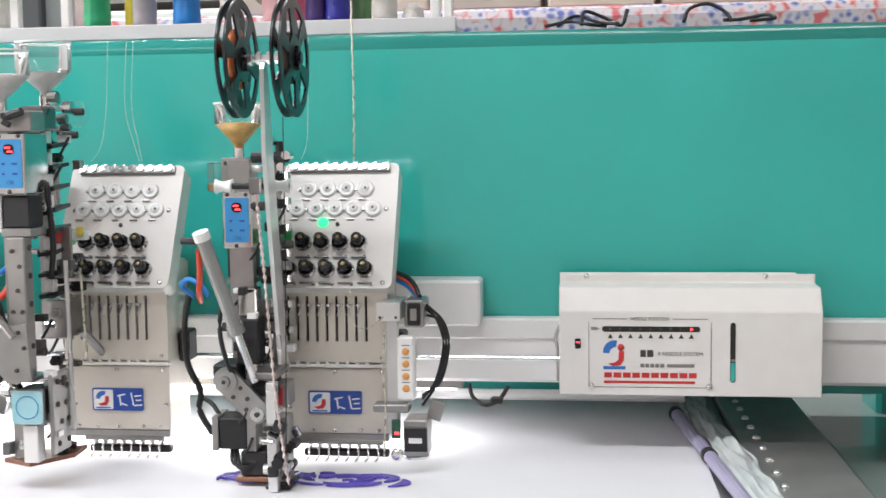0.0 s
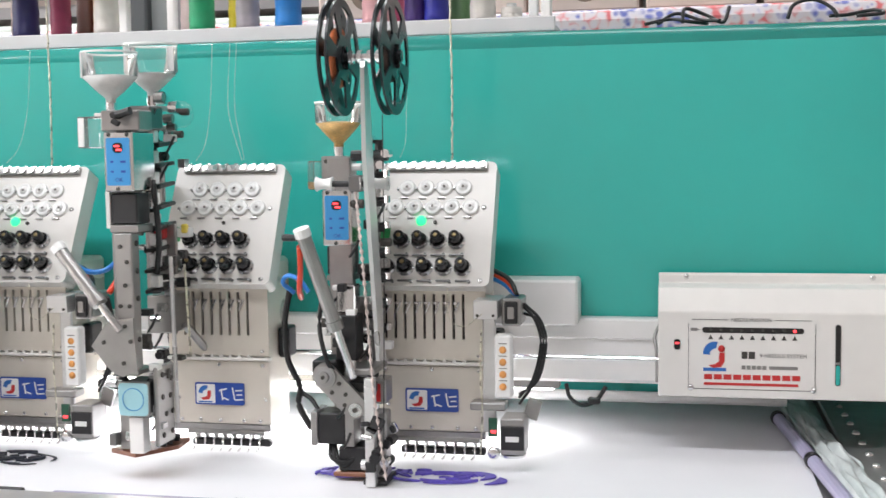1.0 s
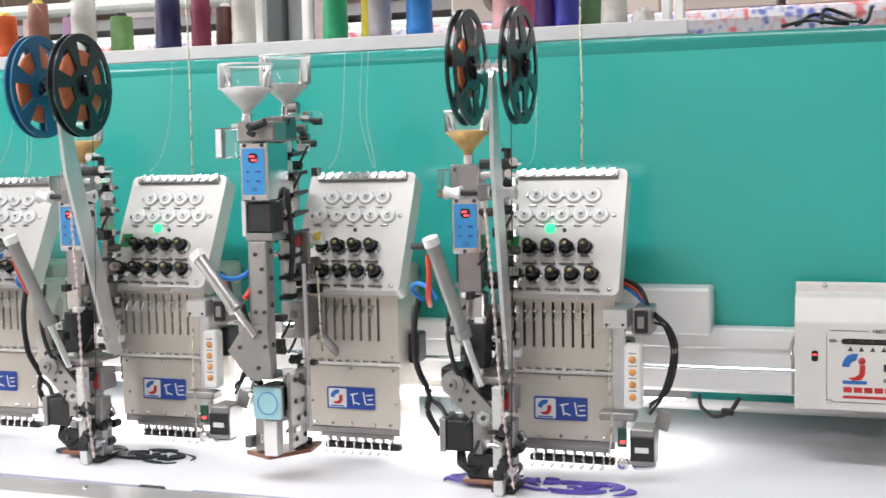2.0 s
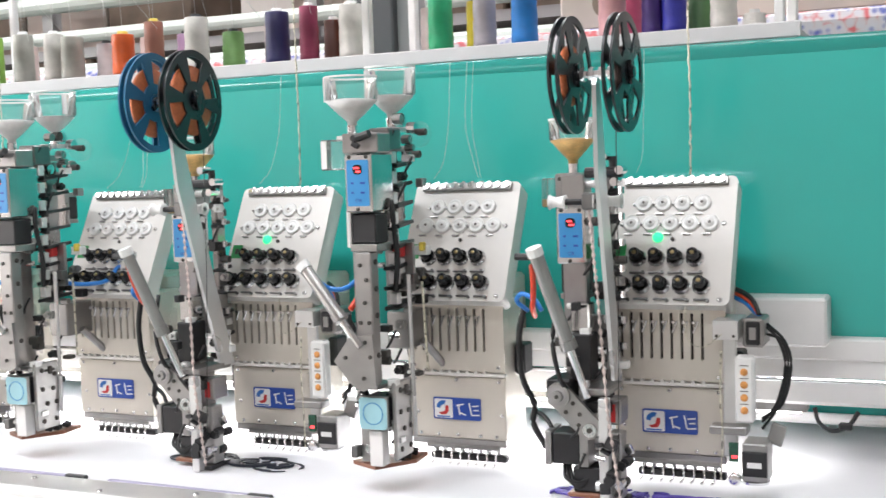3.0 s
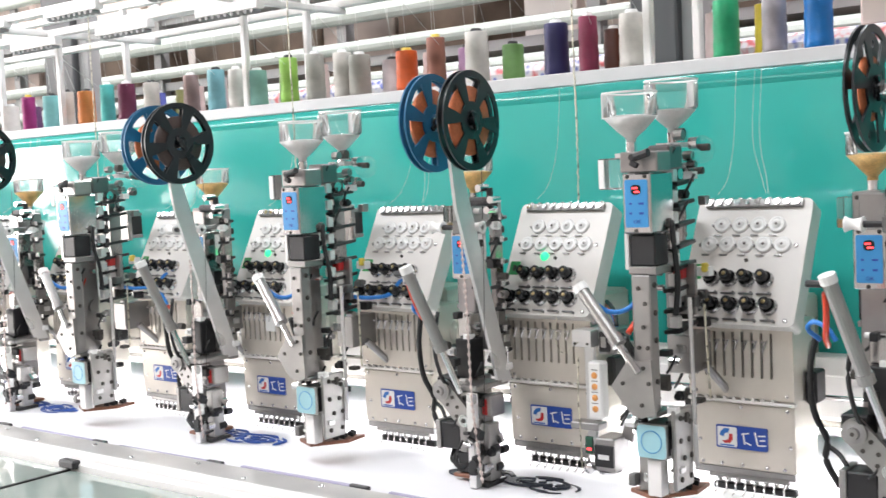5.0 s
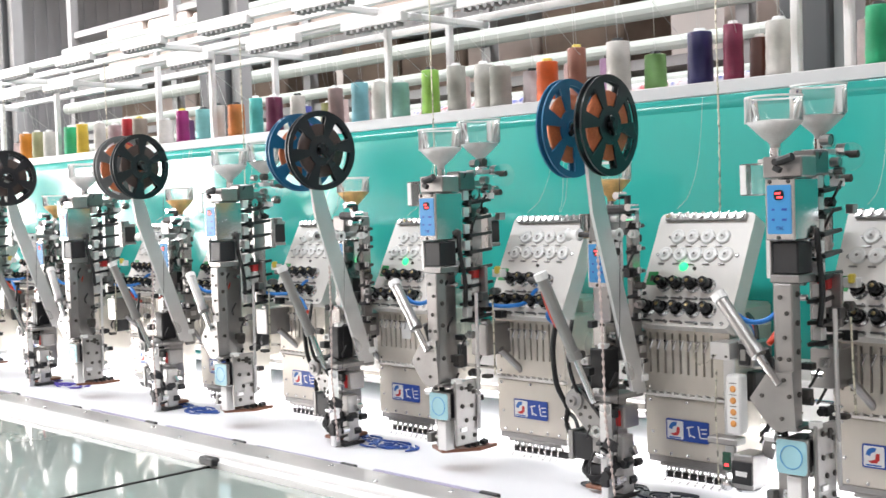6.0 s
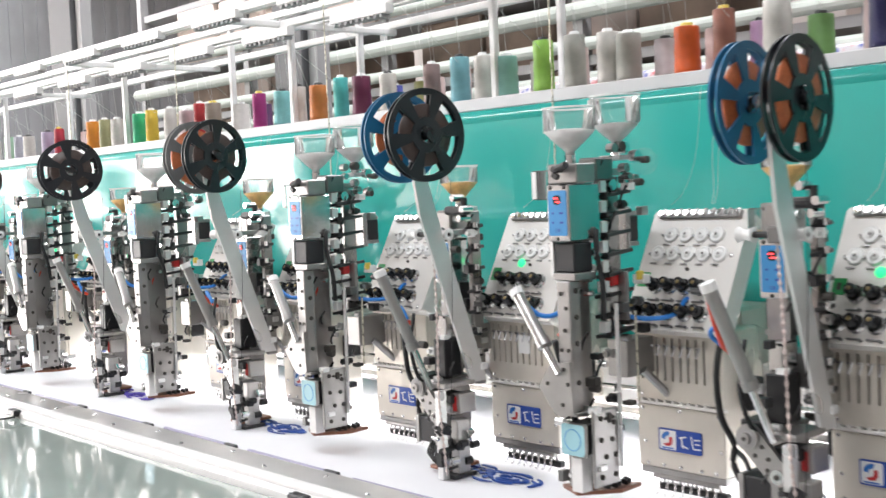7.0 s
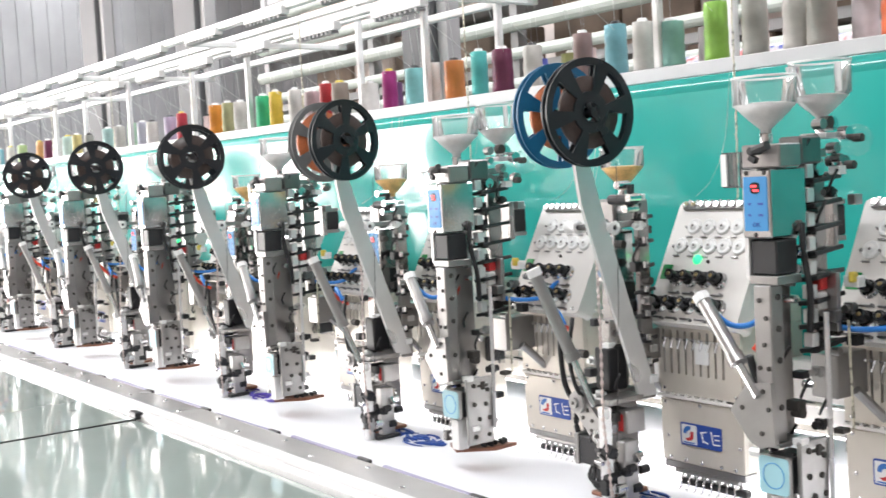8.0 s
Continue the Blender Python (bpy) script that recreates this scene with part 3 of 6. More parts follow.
def thread_mat(c):
    if c not in thread_mats:
        m = material("wound_thread", c, 0.36, vary=0.10, scale=60, bump=0.0)
        nt = m.node_tree
        wv = nt.nodes.new("ShaderNodeTexWave")
        wv.bands_direction = "Z"
        wv.inputs["Scale"].default_value, wv.inputs["Distortion"].default_value = 160, 3.0
        co = nt.nodes.new("ShaderNodeTexCoord")
        nt.links.new(co.outputs["Object"], wv.inputs["Vector"])
        bp = nt.nodes.new("ShaderNodeBump")
        bp.inputs["Strength"].default_value, bp.inputs["Distance"].default_value = 0.35, 0.001
        nt.links.new(wv.outputs["Fac"], bp.inputs["Height"])
        nt.links.new(bp.outputs[0], nt.nodes["Principled BSDF"].inputs["Normal"])
        thread_mats[c] = m
    return thread_mats[c]


def thread_cone(x, y, color, h):
    t = thing("thread_cone", "", "thread spool", "thread spools on the tray")
    t.location = (x, y, 1.578)
    r = 0.0225 + 0.003 * math.sin(x * 37)
    b = B()
    lathe(b, [(0.0, 0.0), (0.030, 0.0), (0.031, 0.006), (0.022, 0.013), (0.014, 0.016)], (0, 0, 0), n=18)
    part("base", b, WHITE_PLASTIC, t)
    b = B()
    prof = [(0.012, 0.013), (r, 0.014)]
    for i in range(1, 8):
        f = i / 8
        prof.append((r * (1 - 0.06 * f) + 0.0006 * math.sin(i * 2.3 + x * 50), 0.014 + (h - 0.02) * f))
    prof += [(r * 0.935, h - 0.0035), (r * 0.93, h - 0.0012), (r * 0.91, h - 0.0004), (r * 0.86, h), (r * 0.5, h + 0.0002)]
    lathe(b, prof, (0, 0, 0), n=18)
    part("winding", b, thread_mat(color), t)
    cap = [WHITE_PLASTIC, BLACK, WHITE_PLASTIC, WHITE_PLASTIC, BLACK, WHITE_PLASTIC, YELLOW][int(abs(x) * 83) % 7]
    b = B()
    lathe(b, [(0.0, h + 0.007), (r * 0.40, h + 0.007), (r * 0.44, h + 0.006), (r * 0.50, h), (r * 0.52, h - 0.004)], (0, 0, 0), n=16)
    part("core", b, cap, t)
    return t


NAMES = [(PALE, "cream white"), (GREYW, "grey"), (LIMEC, "lime green"), (CYANC, "sky blue"), (TEALC, "pale teal"), (WINE, "dark wine red"), (PINKW, "pale pink")]


def color_word(c):
    for k, w in NAMES:
        if k == c:
            return w
    r, g, b = c
    top = max(c)
    if top < 0.14:
        return "very dark"
    if top - min(c) < 0.12:
        return "greyish"
    if r == top:
        return "orange" if g > 0.35 * r and b < 0.3 * r else "yellow gold" if g > 0.6 * r else "pink" if b > 0.4 * r else "red"
    if g == top:
        return "turquoise" if b > 0.7 * g else "green"
    return "violet" if r > 0.6 * b else "blue"


for x, c, h, row in CONES:
    y = 0.268 if row == 0 else 0.345
    o = thread_cone(x if row == 0 else x * 1.0 - 0.02, y, c, h)
    o["label"] = "cone of %s embroidery thread on the spool tray" % color_word(c)

for x, c, h, row in CONES:
    if h < 0.05:
        continue
    y = 0.268 if row == 0 else 0.345
    x = x if row == 0 else x - 0.02
    b = B()
    hose(b, [(x, y, 1.578 + h + 0.006), (x + 0.004 * math.sin(x * 91), y - 0.012, 1.845)], 0.00045, 4, 1)
    tagged(part("thread", b, THREAD), "fine pale thread rising from a cone to the stand", "thread", "rising threads")

# fine threads that drop from the stand to the heads
for i in range(60):
    x = 0.12 - 0.118 * i
    y0 = 0.05 + 0.15 * (i % 2)
    b = B()
    hose(b, [(x, y0, 1.815), (x + 0.01 * math.sin(i), 0.25, 1.68)], 0.0005, 4, 1)
    o = part("thread", b, THREAD)
    tagged(o, "fine pale thread hanging from the thread stand", "thread", "hanging threads")


# ---------- embroidery heads ----------
def head_x(k):
    return 0.041 - 0.35 * k


PITCHED = Matrix.Translation((0, -0.022, 1.163)) @ Matrix.Rotation(math.atan2(0.098, 0.187), 4, "X").inverted() @ FRONT  # the upper panel's face: x across, y up the slope


def on_panel(u, s, lift=0.0):
    """A place on the leaning upper panel: u across, s from its foot (0) to its top (1)."""
    return PITCHED @ Vector((u, 0.211 * s, lift))


def panel_axis():
    return (PITCHED.to_3x3() @ Vector((0, 0, 1))).normalized()


def embroidery_head():
    h = thing("embroidery_head", "", "embroidery head", "embroidery heads")
    # lower body with a slotted middle plate
    part("body", box(B(), -0.082, 0.082, 0.006, 0.10, 0.932, 1.163, 0.003), STEEL_CREAM, h)
    part("arm", box(B(), -0.055, 0.055, 0.09, 0.19, 1.0, 1.19, 0.006), STEEL_CREAM, h)
    part("lower_cover", box(B(), -0.085, 0.085, -0.002, 0.005, 0.934, 1.036, 0.0015), STEEL_CREAM, h, "brushed cream steel cover")
    rib = B()
    box(rib, -0.087, 0.087, -0.007, 0.005, 1.038, 1.043, 0.001)
    for i in range(9):
        rod(rib, (-0.072 + 0.0155 * i, -0.0065, 1.0445), (-0.072 + 0.0155 * i, 0.004, 1.0445), 0.003, 8)
    part("rib", rib, CREAM, h)
    xs = [-0.0715 + 0.0153 * i for i in range(9)]
    plate = B()
    cuts = [-0.085] + [c for sx in xs for c in (sx - 0.0021, sx + 0.0021)] + [0.085]
    rows_ = [1.046, 1.078, 1.148, 1.160]
    gv = [[plate.verts.new((cx_, 0.004, cz_)) for cx_ in cuts] for cz_ in rows_]
    for j in range(3):
        for i in range(len(cuts) - 1):
            if not (j == 1 and i % 2 == 1):
                plate.faces.new((gv[j][i], gv[j][i + 1], gv[j + 1][i + 1], gv[j + 1][i]))
    ext = bmesh.ops.extrude_face_region(plate, geom=plate.faces[:])
    bmesh.ops.translate(plate, vec=(0, -0.007, 0), verts=[g for g in ext["geom"] if isinstance(g, bmesh.types.BMVert)])
    bmesh.ops.recalc_face_normals(plate, faces=plate.faces[:])
    part("slotted_plate", plate, STEEL_CREAM, h, "cream steel plate with nine slots")
    # dark sheet that paints the shade seen through the slots
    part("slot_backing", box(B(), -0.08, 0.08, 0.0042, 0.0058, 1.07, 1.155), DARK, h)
    for sx in xs[:8]:
        lv = B()
        turned_box(lv, pose(sx + 0.006, -0.006, 1.128, 0, 22, 0), 0.0025, 0.006, 0.020, 0.0008)
        rod(lv, (sx + 0.0035, -0.009, 1.135), (sx + 0.0035, 0.001, 1.135), 0.0022, 8)
        part("take_up_lever", lv, CHROME, h)
    part("shoulder", box(B(), -0.089, 0.089, -0.006, 0.03, 1.159, 1.165, 0.001), CREAM, h)
    # leaning upper panel
    up = B()
    prism(up, [(x, y + 0.1055) for x, y in rounded(0.188, 0.211, 0.010, 4)], PITCHED, -0.036)
    part("upper_panel", up, CREAM, h, "leaning cream painted tension panel")
    bar = B()
    turned_box(bar, Matrix.Translation(on_panel(0, 0.955, 0.003)) @ PITCHED.to_3x3().to_4x4(), 0.160, 0.013, 0.008, 0.001)
    part("guide_bar", bar, ALU, h)
    for i in range(10):
        b = B()
        rod(b, on_panel(-0.072 + 0.016 * i, 0.955, 0.004), on_panel(-0.072 + 0.016 * i, 0.955, 0.011), 0.0048, 10)
        rod(b, on_panel(-0.072 + 0.016 * i, 0.985, 0.0), on_panel(-0.072 + 0.016 * i, 1.004, 0.0), 0.0045, 8)
        part("guide_pin", b, CHROME, h)
    ax = panel_axis()
    for row, us, s in (("a", (-0.047, -0.017, 0.013, 0.043), 0.785), ("b", (-0.063, -0.033, -0.003, 0.027, 0.057), 0.625)):
        for u in us:
            b = B()
            lathe(b, [(0.0135, 0.0), (0.0135, 0.003), (0.0115, 0.0048), (0.010, 0.0042), (0.006, 0.0042), (0.0055, 0.006), (0.0025, 0.0065)], on_panel(u, s), ax, 18)
            w = part("thread_wheel", b, WHITE_PLASTIC, h)
            b = B()
            lathe(b, [(0.0022, 0.004), (0.0022, 0.007), (0.0, 0.0075)], on_panel(u, s), ax, 8)
            part("hub", b, GREY_INK, w)
            b = B()
            rod(b, on_panel(u - 0.0145, s - 0.01, 0), on_panel(u - 0.0145, s - 0.01, 0.006), 0.002, 6)
            turned_box(b, Matrix.Translation(on_panel(u - 0.004, s - 0.085, 0.002)) @ PITCHED.to_3x3().to_4x4(), 0.012, 0.002, 0.003)
            part("guide_hook", b, ALU, h)
    for us, s in (((-0.048, -0.019, 0.010, 0.039), 0.350), ((-0.067, -0.038, -0.008, 0.022, 0.052), 0.140)):
        for u in us:
            b = B()
            lathe(b, [(0.0138, 0.0), (0.0138, 0.002), (0.006, 0.004), (0.006, 0.006), (0.0125, 0.008), (0.012, 0.009)], on_panel(u, s), ax, 14)
            k = part("tension_disc", b, CHROME, h)
            b = B()
            lathe(b, [(0.0088, 0.009), (0.0094, 0.011), (0.0085, 0.025), (0.0075, 0.027), (0.0045, 0.0272), (0.004, 0.0255), (0.0, 0.0255)], on_panel(u, s), ax, 12)
            kn = part("knob", b, BLACK_GLOSS, k, "black tension knob")
            b = B()
            lathe(b, [(0.0034, 0.0256), (0.0034, 0.0268), (0.0018, 0.0274), (0.0, 0.0274)], on_panel(u, s), ax, 10)
            part("brass_centre", b, BRASS, k)
            b = B()
            turned_box(b, Matrix.Translation(on_panel(u, s - 0.115 + (0.01 if s < 0.2 else 0), 0.003)) @ PITCHED.to_3x3().to_4x4(), 0.020, 0.003, 0.004, 0.001)
            rod(b, on_panel(u + 0.011, s - 0.11, 0), on_panel(u + 0.011, s - 0.11, 0.006), 0.0025, 6)
            part("thread_hook", b, ALU_DARK, h)
    b = B()
    rod(b, on_panel(0.003, 0.50, 0), on_panel(0.003, 0.50, 0.003), 0.003, 8)
    part("screw_hole", b, INK, h)
    for u, s in ((-0.078, 0.62), (0.078, 0.62), (-0.082, 0.04), (0.08, 0.04)):
        b = B()
        lathe(b, [(0.004, 0), (0.004, 0.0015), (0.002, 0.0025), (0, 0.0025)], on_panel(u, s), ax, 8)
        part("screw", b, CHROME, h)
    for sx, sz in ((-0.074, 1.053), (0.074, 1.053), (-0.074, 1.03), (0.074, 1.03), (0.0, 1.031), (-0.07, 0.975), (0.078, 0.975), (-0.066, 0.94), (0.068, 0.94), (-0.034, 0.94), (0.0, 0.94), (0.04, 0.94)):
        b = B()
        lathe(b, [(0.0032, 0), (0.0032, 0.0015), (0.0018, 0.0024), (0, 0.0024)], (sx, -0.002, sz), (0, -1, 0), 8)
        part("screw", b, CHROME, h)
    # enamel badge with plain shapes
    cx, cz = 0.0, 0.983
    badge = part("badge", prism(B(), rounded(0.084, 0.036, 0.003), front(cx, -0.002, cz), 0.0022), LOGO_BLUE, h, "royal blue enamel badge")
    part("badge_field", prism(B(), rounded(0.032, 0.031, 0.002), front(cx - 0.0235, -0.0042, cz), 0.0004), WHITE_PLASTIC, badge)
    arc = [(0.0125 * math.cos(radians(a)), 0.0125 * math.sin(radians(a))) for a in range(70, 186, 12)] + [(0.0065 * math.cos(radians(a)) + 0.001, 0.0065 * math.sin(radians(a)) - 0.001) for a in range(180, 74, -12)]
    part("badge_arc", prism(B(), arc, front(cx - 0.0235, -0.0046, cz + 0.001), 0.0003), LOGO_MID, badge)
    hook = [(0.009, 0.005), (0.009, -0.004), (0.005, -0.0095), (-0.004, -0.0105), (-0.009, -0.007), (-0.003, -0.006), (0.002, -0.004), (0.0035, 0.005)]
    part("badge_hook", prism(B(), hook, front(cx - 0.0235, -0.0046, cz), 0.0003), LOGO_RED, badge)
    part("badge_bar", box(B(), cx - 0.036, cx - 0.012, -0.0047, -0.0044, cz - 0.0145, cz - 0.0122), LOGO_MID, badge)
    for gx, gy, w, hh, a in ((0.006, 0.007, 0.014, 0.0022, 14), (0.004, -0.001, 0.0024, 0.018, 8), (0.011, -0.008, 0.010, 0.0022, -20), (0.024, 0.001, 0.0024, 0.020, 10), (0.033, 0.006, 0.012, 0.0022, 6), (0.033, -0.009, 0.014, 0.0022, 4), (0.034, -0.001, 0.009, 0.0022, 4)):
        part("badge_stroke", prism(B(), [(x, y) for x, y in ((-w / 2, -hh / 2), (w / 2, -hh / 2), (w / 2, hh / 2), (-w / 2, hh / 2))], front(cx + gx, -0.0044, cz + gy) @ Matrix.Rotation(radians(a), 4, "Z"), 0.0003), WHITE_PLASTIC, badge)
    # needle case and presser feet
    part("needle_rail", box(B(), -0.083, 0.083, 0.0, 0.03, 0.922, 0.9335, 0.001), ALU_MATT, h)
    part("needle_bar_clamp", rod(B(), (-0.055, -0.003, 0.921), (0.075, -0.003, 0.921), 0.004, 8), ALU, h)
    part("presser_rail", box(B(), -0.052, 0.082, 0.002, 0.016, 0.897, 0.908, 0.002), BLACK, h)
    for i in range(8):
        px_ = -0.043 + 0.0155 * i
        b = B()
        hose(b, [(px_, 0.004, 0.921), (px_ + 0.001, -0.006, 0.908), (px_ + 0.001, -0.007, 0.897), (px_ - 0.004, -0.008, 0.8915)], 0.0018, 6, 3)
        part("presser_foot", b, CHROME, h)
        b = B()
        rod(b, (px_, 0.010, 0.932), (px_, 0.010, 0.905), 0.0028, 8)
        part("needle_bar", b, ALU, h)
    # black side gear boxes and harness on the drive side
    part("gear_box", box(B(), 0.084, 0.102, 0.045, 0.085, 1.035, 1.085, 0.003), BLACK, h)
    b = B()
    rod(b, (-0.086, 0.05, 1.07), (-0.102, 0.05, 1.07), 0.022, 14)
    box(b, -0.118, -0.084, 0.04, 0.07, 0.985, 1.045, 0.003)
    rod(b, (-0.09, 0.055, 1.10), (-0.115, 0.055, 1.10), 0.013, 10)
    part("drive_gear", b, BLACK, h)
    return h


NHEADS = 20
heads = []
first = embroidery_head()
for k in range(NHEADS):
    m = pose(head_x(k), 0, 0)
    if k == 0:
        first.matrix_basis = m
        o = first
    else:
        o = copy_thing(first, m)
    o["label"] = "cream nine-needle embroidery head " + ("with lit green signal lamp" if k % 2 == 0 else "with its signal lamp off")
    heads.append(o)
ax = panel_axis()
for k, o in enumerate(heads):
    tag = part("number_tag", prism(B(), rounded(0.020, 0.025, 0.001, 2), Matrix.Translation(on_panel(-0.0775, 0.405, 0)) @ PITCHED.to_3x3().to_4x4(), 0.0015), GREEN_TAG, o, "small green number tag")
    mm = Matrix.Translation(on_panel(-0.0775, 0.405, 0.0016)) @ PITCHED.to_3x3().to_4x4()
    if k < 2:
        lettering("tag_digit", str(k + 1), 0.016, INK, tag, mm)
    else:
        part("tag_bar", prism(B(), rounded(0.006, 0.011, 0.0005, 1), mm, 0.0003), INK, tag)
    if k % 2 == 0:
        b = B()
        lathe(b, [(0.0082, 0.0), (0.0078, 0.003), (0.005, 0.006), (0.0, 0.0075)], on_panel(-0.020, 0.515), ax, 14)
        part("signal_lamp", b, GREEN_GLOW, o, "lit green signal lamp")


# strings that come down over the teal cover to each head
for k in range(NHEADS):
    hx_ = head_x(k)
    if k % 2 == 0:
        b = B()
        hose(b, [(hx_ + 0.020, 0.085, 1.84), (hx_ + 0.019, 0.086, 1.60), (hx_ + 0.021, 0.084, 1.47), (hx_ + 0.020, 0.082, 1.353)], 0.0016, 5, 14)
        for v in b.verts:
            v.co.x += 0.0011 * math.sin(v.co.z * 310) * math.sin(v.co.z * 57)
        tagged(part("sequin_string", b, GOLD_CORD), "pale gold sequin string running down to a head", "string", "sequin strings")
    for j, (dx, sag) in enumerate(((-0.045, -0.02), (-0.012, 0.028), (0.0, 0.02))):
        if k % 2 == 0 and j:
            continue
        b = B()
        hose(b, [(hx_ + dx - 0.03, 0.186, 1.56), (hx_ + dx - 0.028, 0.165, 1.45), (hx_ + dx + sag * 0.5 - 0.01, 0.12, 1.385), (hx_ + dx + sag, 0.08, 1.358)], 0.00032, 4, 6)
        tagged(part("thread", b, THREAD), "fine pale thread running down to a head", "thread", "head threads")


# ---------- coiling unit beside some heads ----------
def coiling_unit():
    u = thing("coiling_unit", "aluminium coiling unit with black motors and a button strip", "coiling unit", "coiling units")
    part("top_bracket", box(B(), -0.026, 0.010, -0.045, 0.03, 1.116, 1.144, 0.001), ALU_BRIGHT, u)
    for bx_, bz_ in ((-0.020, 1.122), (0.004, 1.122)):
        part("bolt", rod(B(), (bx_, -0.0465, bz_), (bx_, -0.0445, bz_), 0.0022, 8), INK, u)
    mo = part("upper_motor", box(B(), 0.014, 0.044, -0.03, 0.03, 1.104, 1.146, 0.003), ALU, u)
    part("motor_face", box(B(), 0.019, 0.039, -0.034, -0.0305, 1.108, 1.142, 0.002), BLACK, mo)
    part("motor_boss", box(B(), 0.024, 0.034, -0.037, -0.0345, 1.116, 1.134, 0.001), ALU, mo)
    part("side_plate", box(B(), -0.016, 0.004, -0.024, -0.016, 0.94, 1.12, 0.002), ALU_BRIGHT, u)
    st = part("button_strip", box(B(), 0.006, 0.032, -0.052, -0.028, 0.998, 1.094, 0.003), WHITE_PLASTIC, u, "white strip with orange buttons")
    for i in range(4):
        b = B()
        lathe(b, [(0.0055, 0), (0.0055, 0.001), (0.003, 0.002), (0, 0.002)], (0.019, -0.052, 1.072 - 0.0185 * i), (0, -1, 0), 10)
        part("button", b, ORANGE_BTN, st)
        part("button_caption", box(B(), 0.013, 0.025, -0.0525, -0.0519, 1.0805 - 0.0185 * i, 1.082 - 0.0185 * i), GREY_INK, st)
    part("swivel_arm", box(B(), -0.032, 0.022, -0.05, -0.02, 0.979, 0.991, 0.002), ALU, u)
    b = B()
    turned_box(b, pose(0.058, -0.01, 0.975, 0, 18, 0), 0.022, 0.008, 0.03, 0.001)
    part("cam_plate", b, ALU_MATT, u)
    lm = part("lower_motor", box(B(), 0.014, 0.050, -0.05, 0.0, 0.912, 0.968, 0.002), ALU, u)
    part("motor_core", box(B(), 0.0145, 0.0495, -0.054, -0.046, 0.921, 0.957, 0.001), BLACK, lm)
    part("motor_sticker", box(B(), 0.022, 0.042, -0.0548, -0.0542, 0.934, 0.942), WHITE_PLASTIC, lm)
    part("circuit_board", box(B(), -0.004, 0.009, -0.05, -0.045, 0.940, 0.968), PCB, u)
    part("digit_display", box(B(), 0.000, 0.007, -0.0515, -0.0505, 0.946, 0.950), RED_GLOW, u)
    b = B()
    lathe(b, [(0.0, 0.004), (0.006, 0.004), (0.009, 0.0015), (0.0095, 0.0)], (0.004, -0.055, 0.916), (0, -1, 0), 16)
    lathe(b, [(0.0095, 0.0), (0.0095, -0.012)], (0.004, -0.055, 0.916), (0, -1, 0), 16)
    part("wheel", b, CHROME, u)
    part("belt_ring", rod(B(), (0.03, -0.03, 0.9075), (0.03, -0.03, 0.911), 0.020, 20), CHROME, u)
    for i, (dx, dz) in enumerate(((0, 0), (0.008, 0.005), (0.004, -0.01))):
        b = B()
        hose(b, [(0.044, 0.0, 1.13 + dz), (0.062 + dx, -0.01, 1.112), (0.071 + dx, -0.012, 1.075), (0.058 + dx, -0.01, 1.02), (0.036, 0.0, 0.990 + dz)], 0.0023, 6, 4)
        part("cable", b, CABLE, u)
    for mat_, off in ((RED_HOSE, 0.0), (BLUE_HOSE, 0.007), (CABLE, -0.006)):
        b = B()
        hose(b, [(-0.012, 0.05, 1.175 - off), (0.01, 0.03, 1.168 - off), (0.024, 0.015, 1.158 - off), (0.034, 0.0, 1.147)], 0.0038, 6, 4)
        part("hose", b, mat_, u)
    b = B()
    hose(b, [(-0.014, -0.046, 1.10), (-0.016, -0.048, 1.03), (-0.013, -0.05, 0.985), (-0.018, -0.04, 0.91)], 0.0014, 5, 4)
    part("gold_string", b, GOLD_CORD, u)
    b = B()
    hose(b, [(-0.07, -0.02, 1.16), (-0.066, -0.03, 1.115), (-0.04, -0.045, 1.105), (-0.012, -0.048, 1.125)], 0.0007, 5, 5)
    part("loop_string", b, GOLD_CORD, u)
    return u


cu1 = coiling_unit()
cu1.matrix_basis = pose(head_x(0) + 0.100, 0, 0)
copy_thing(cu1, pose(head_x(2) + 0.100, 0, 0))


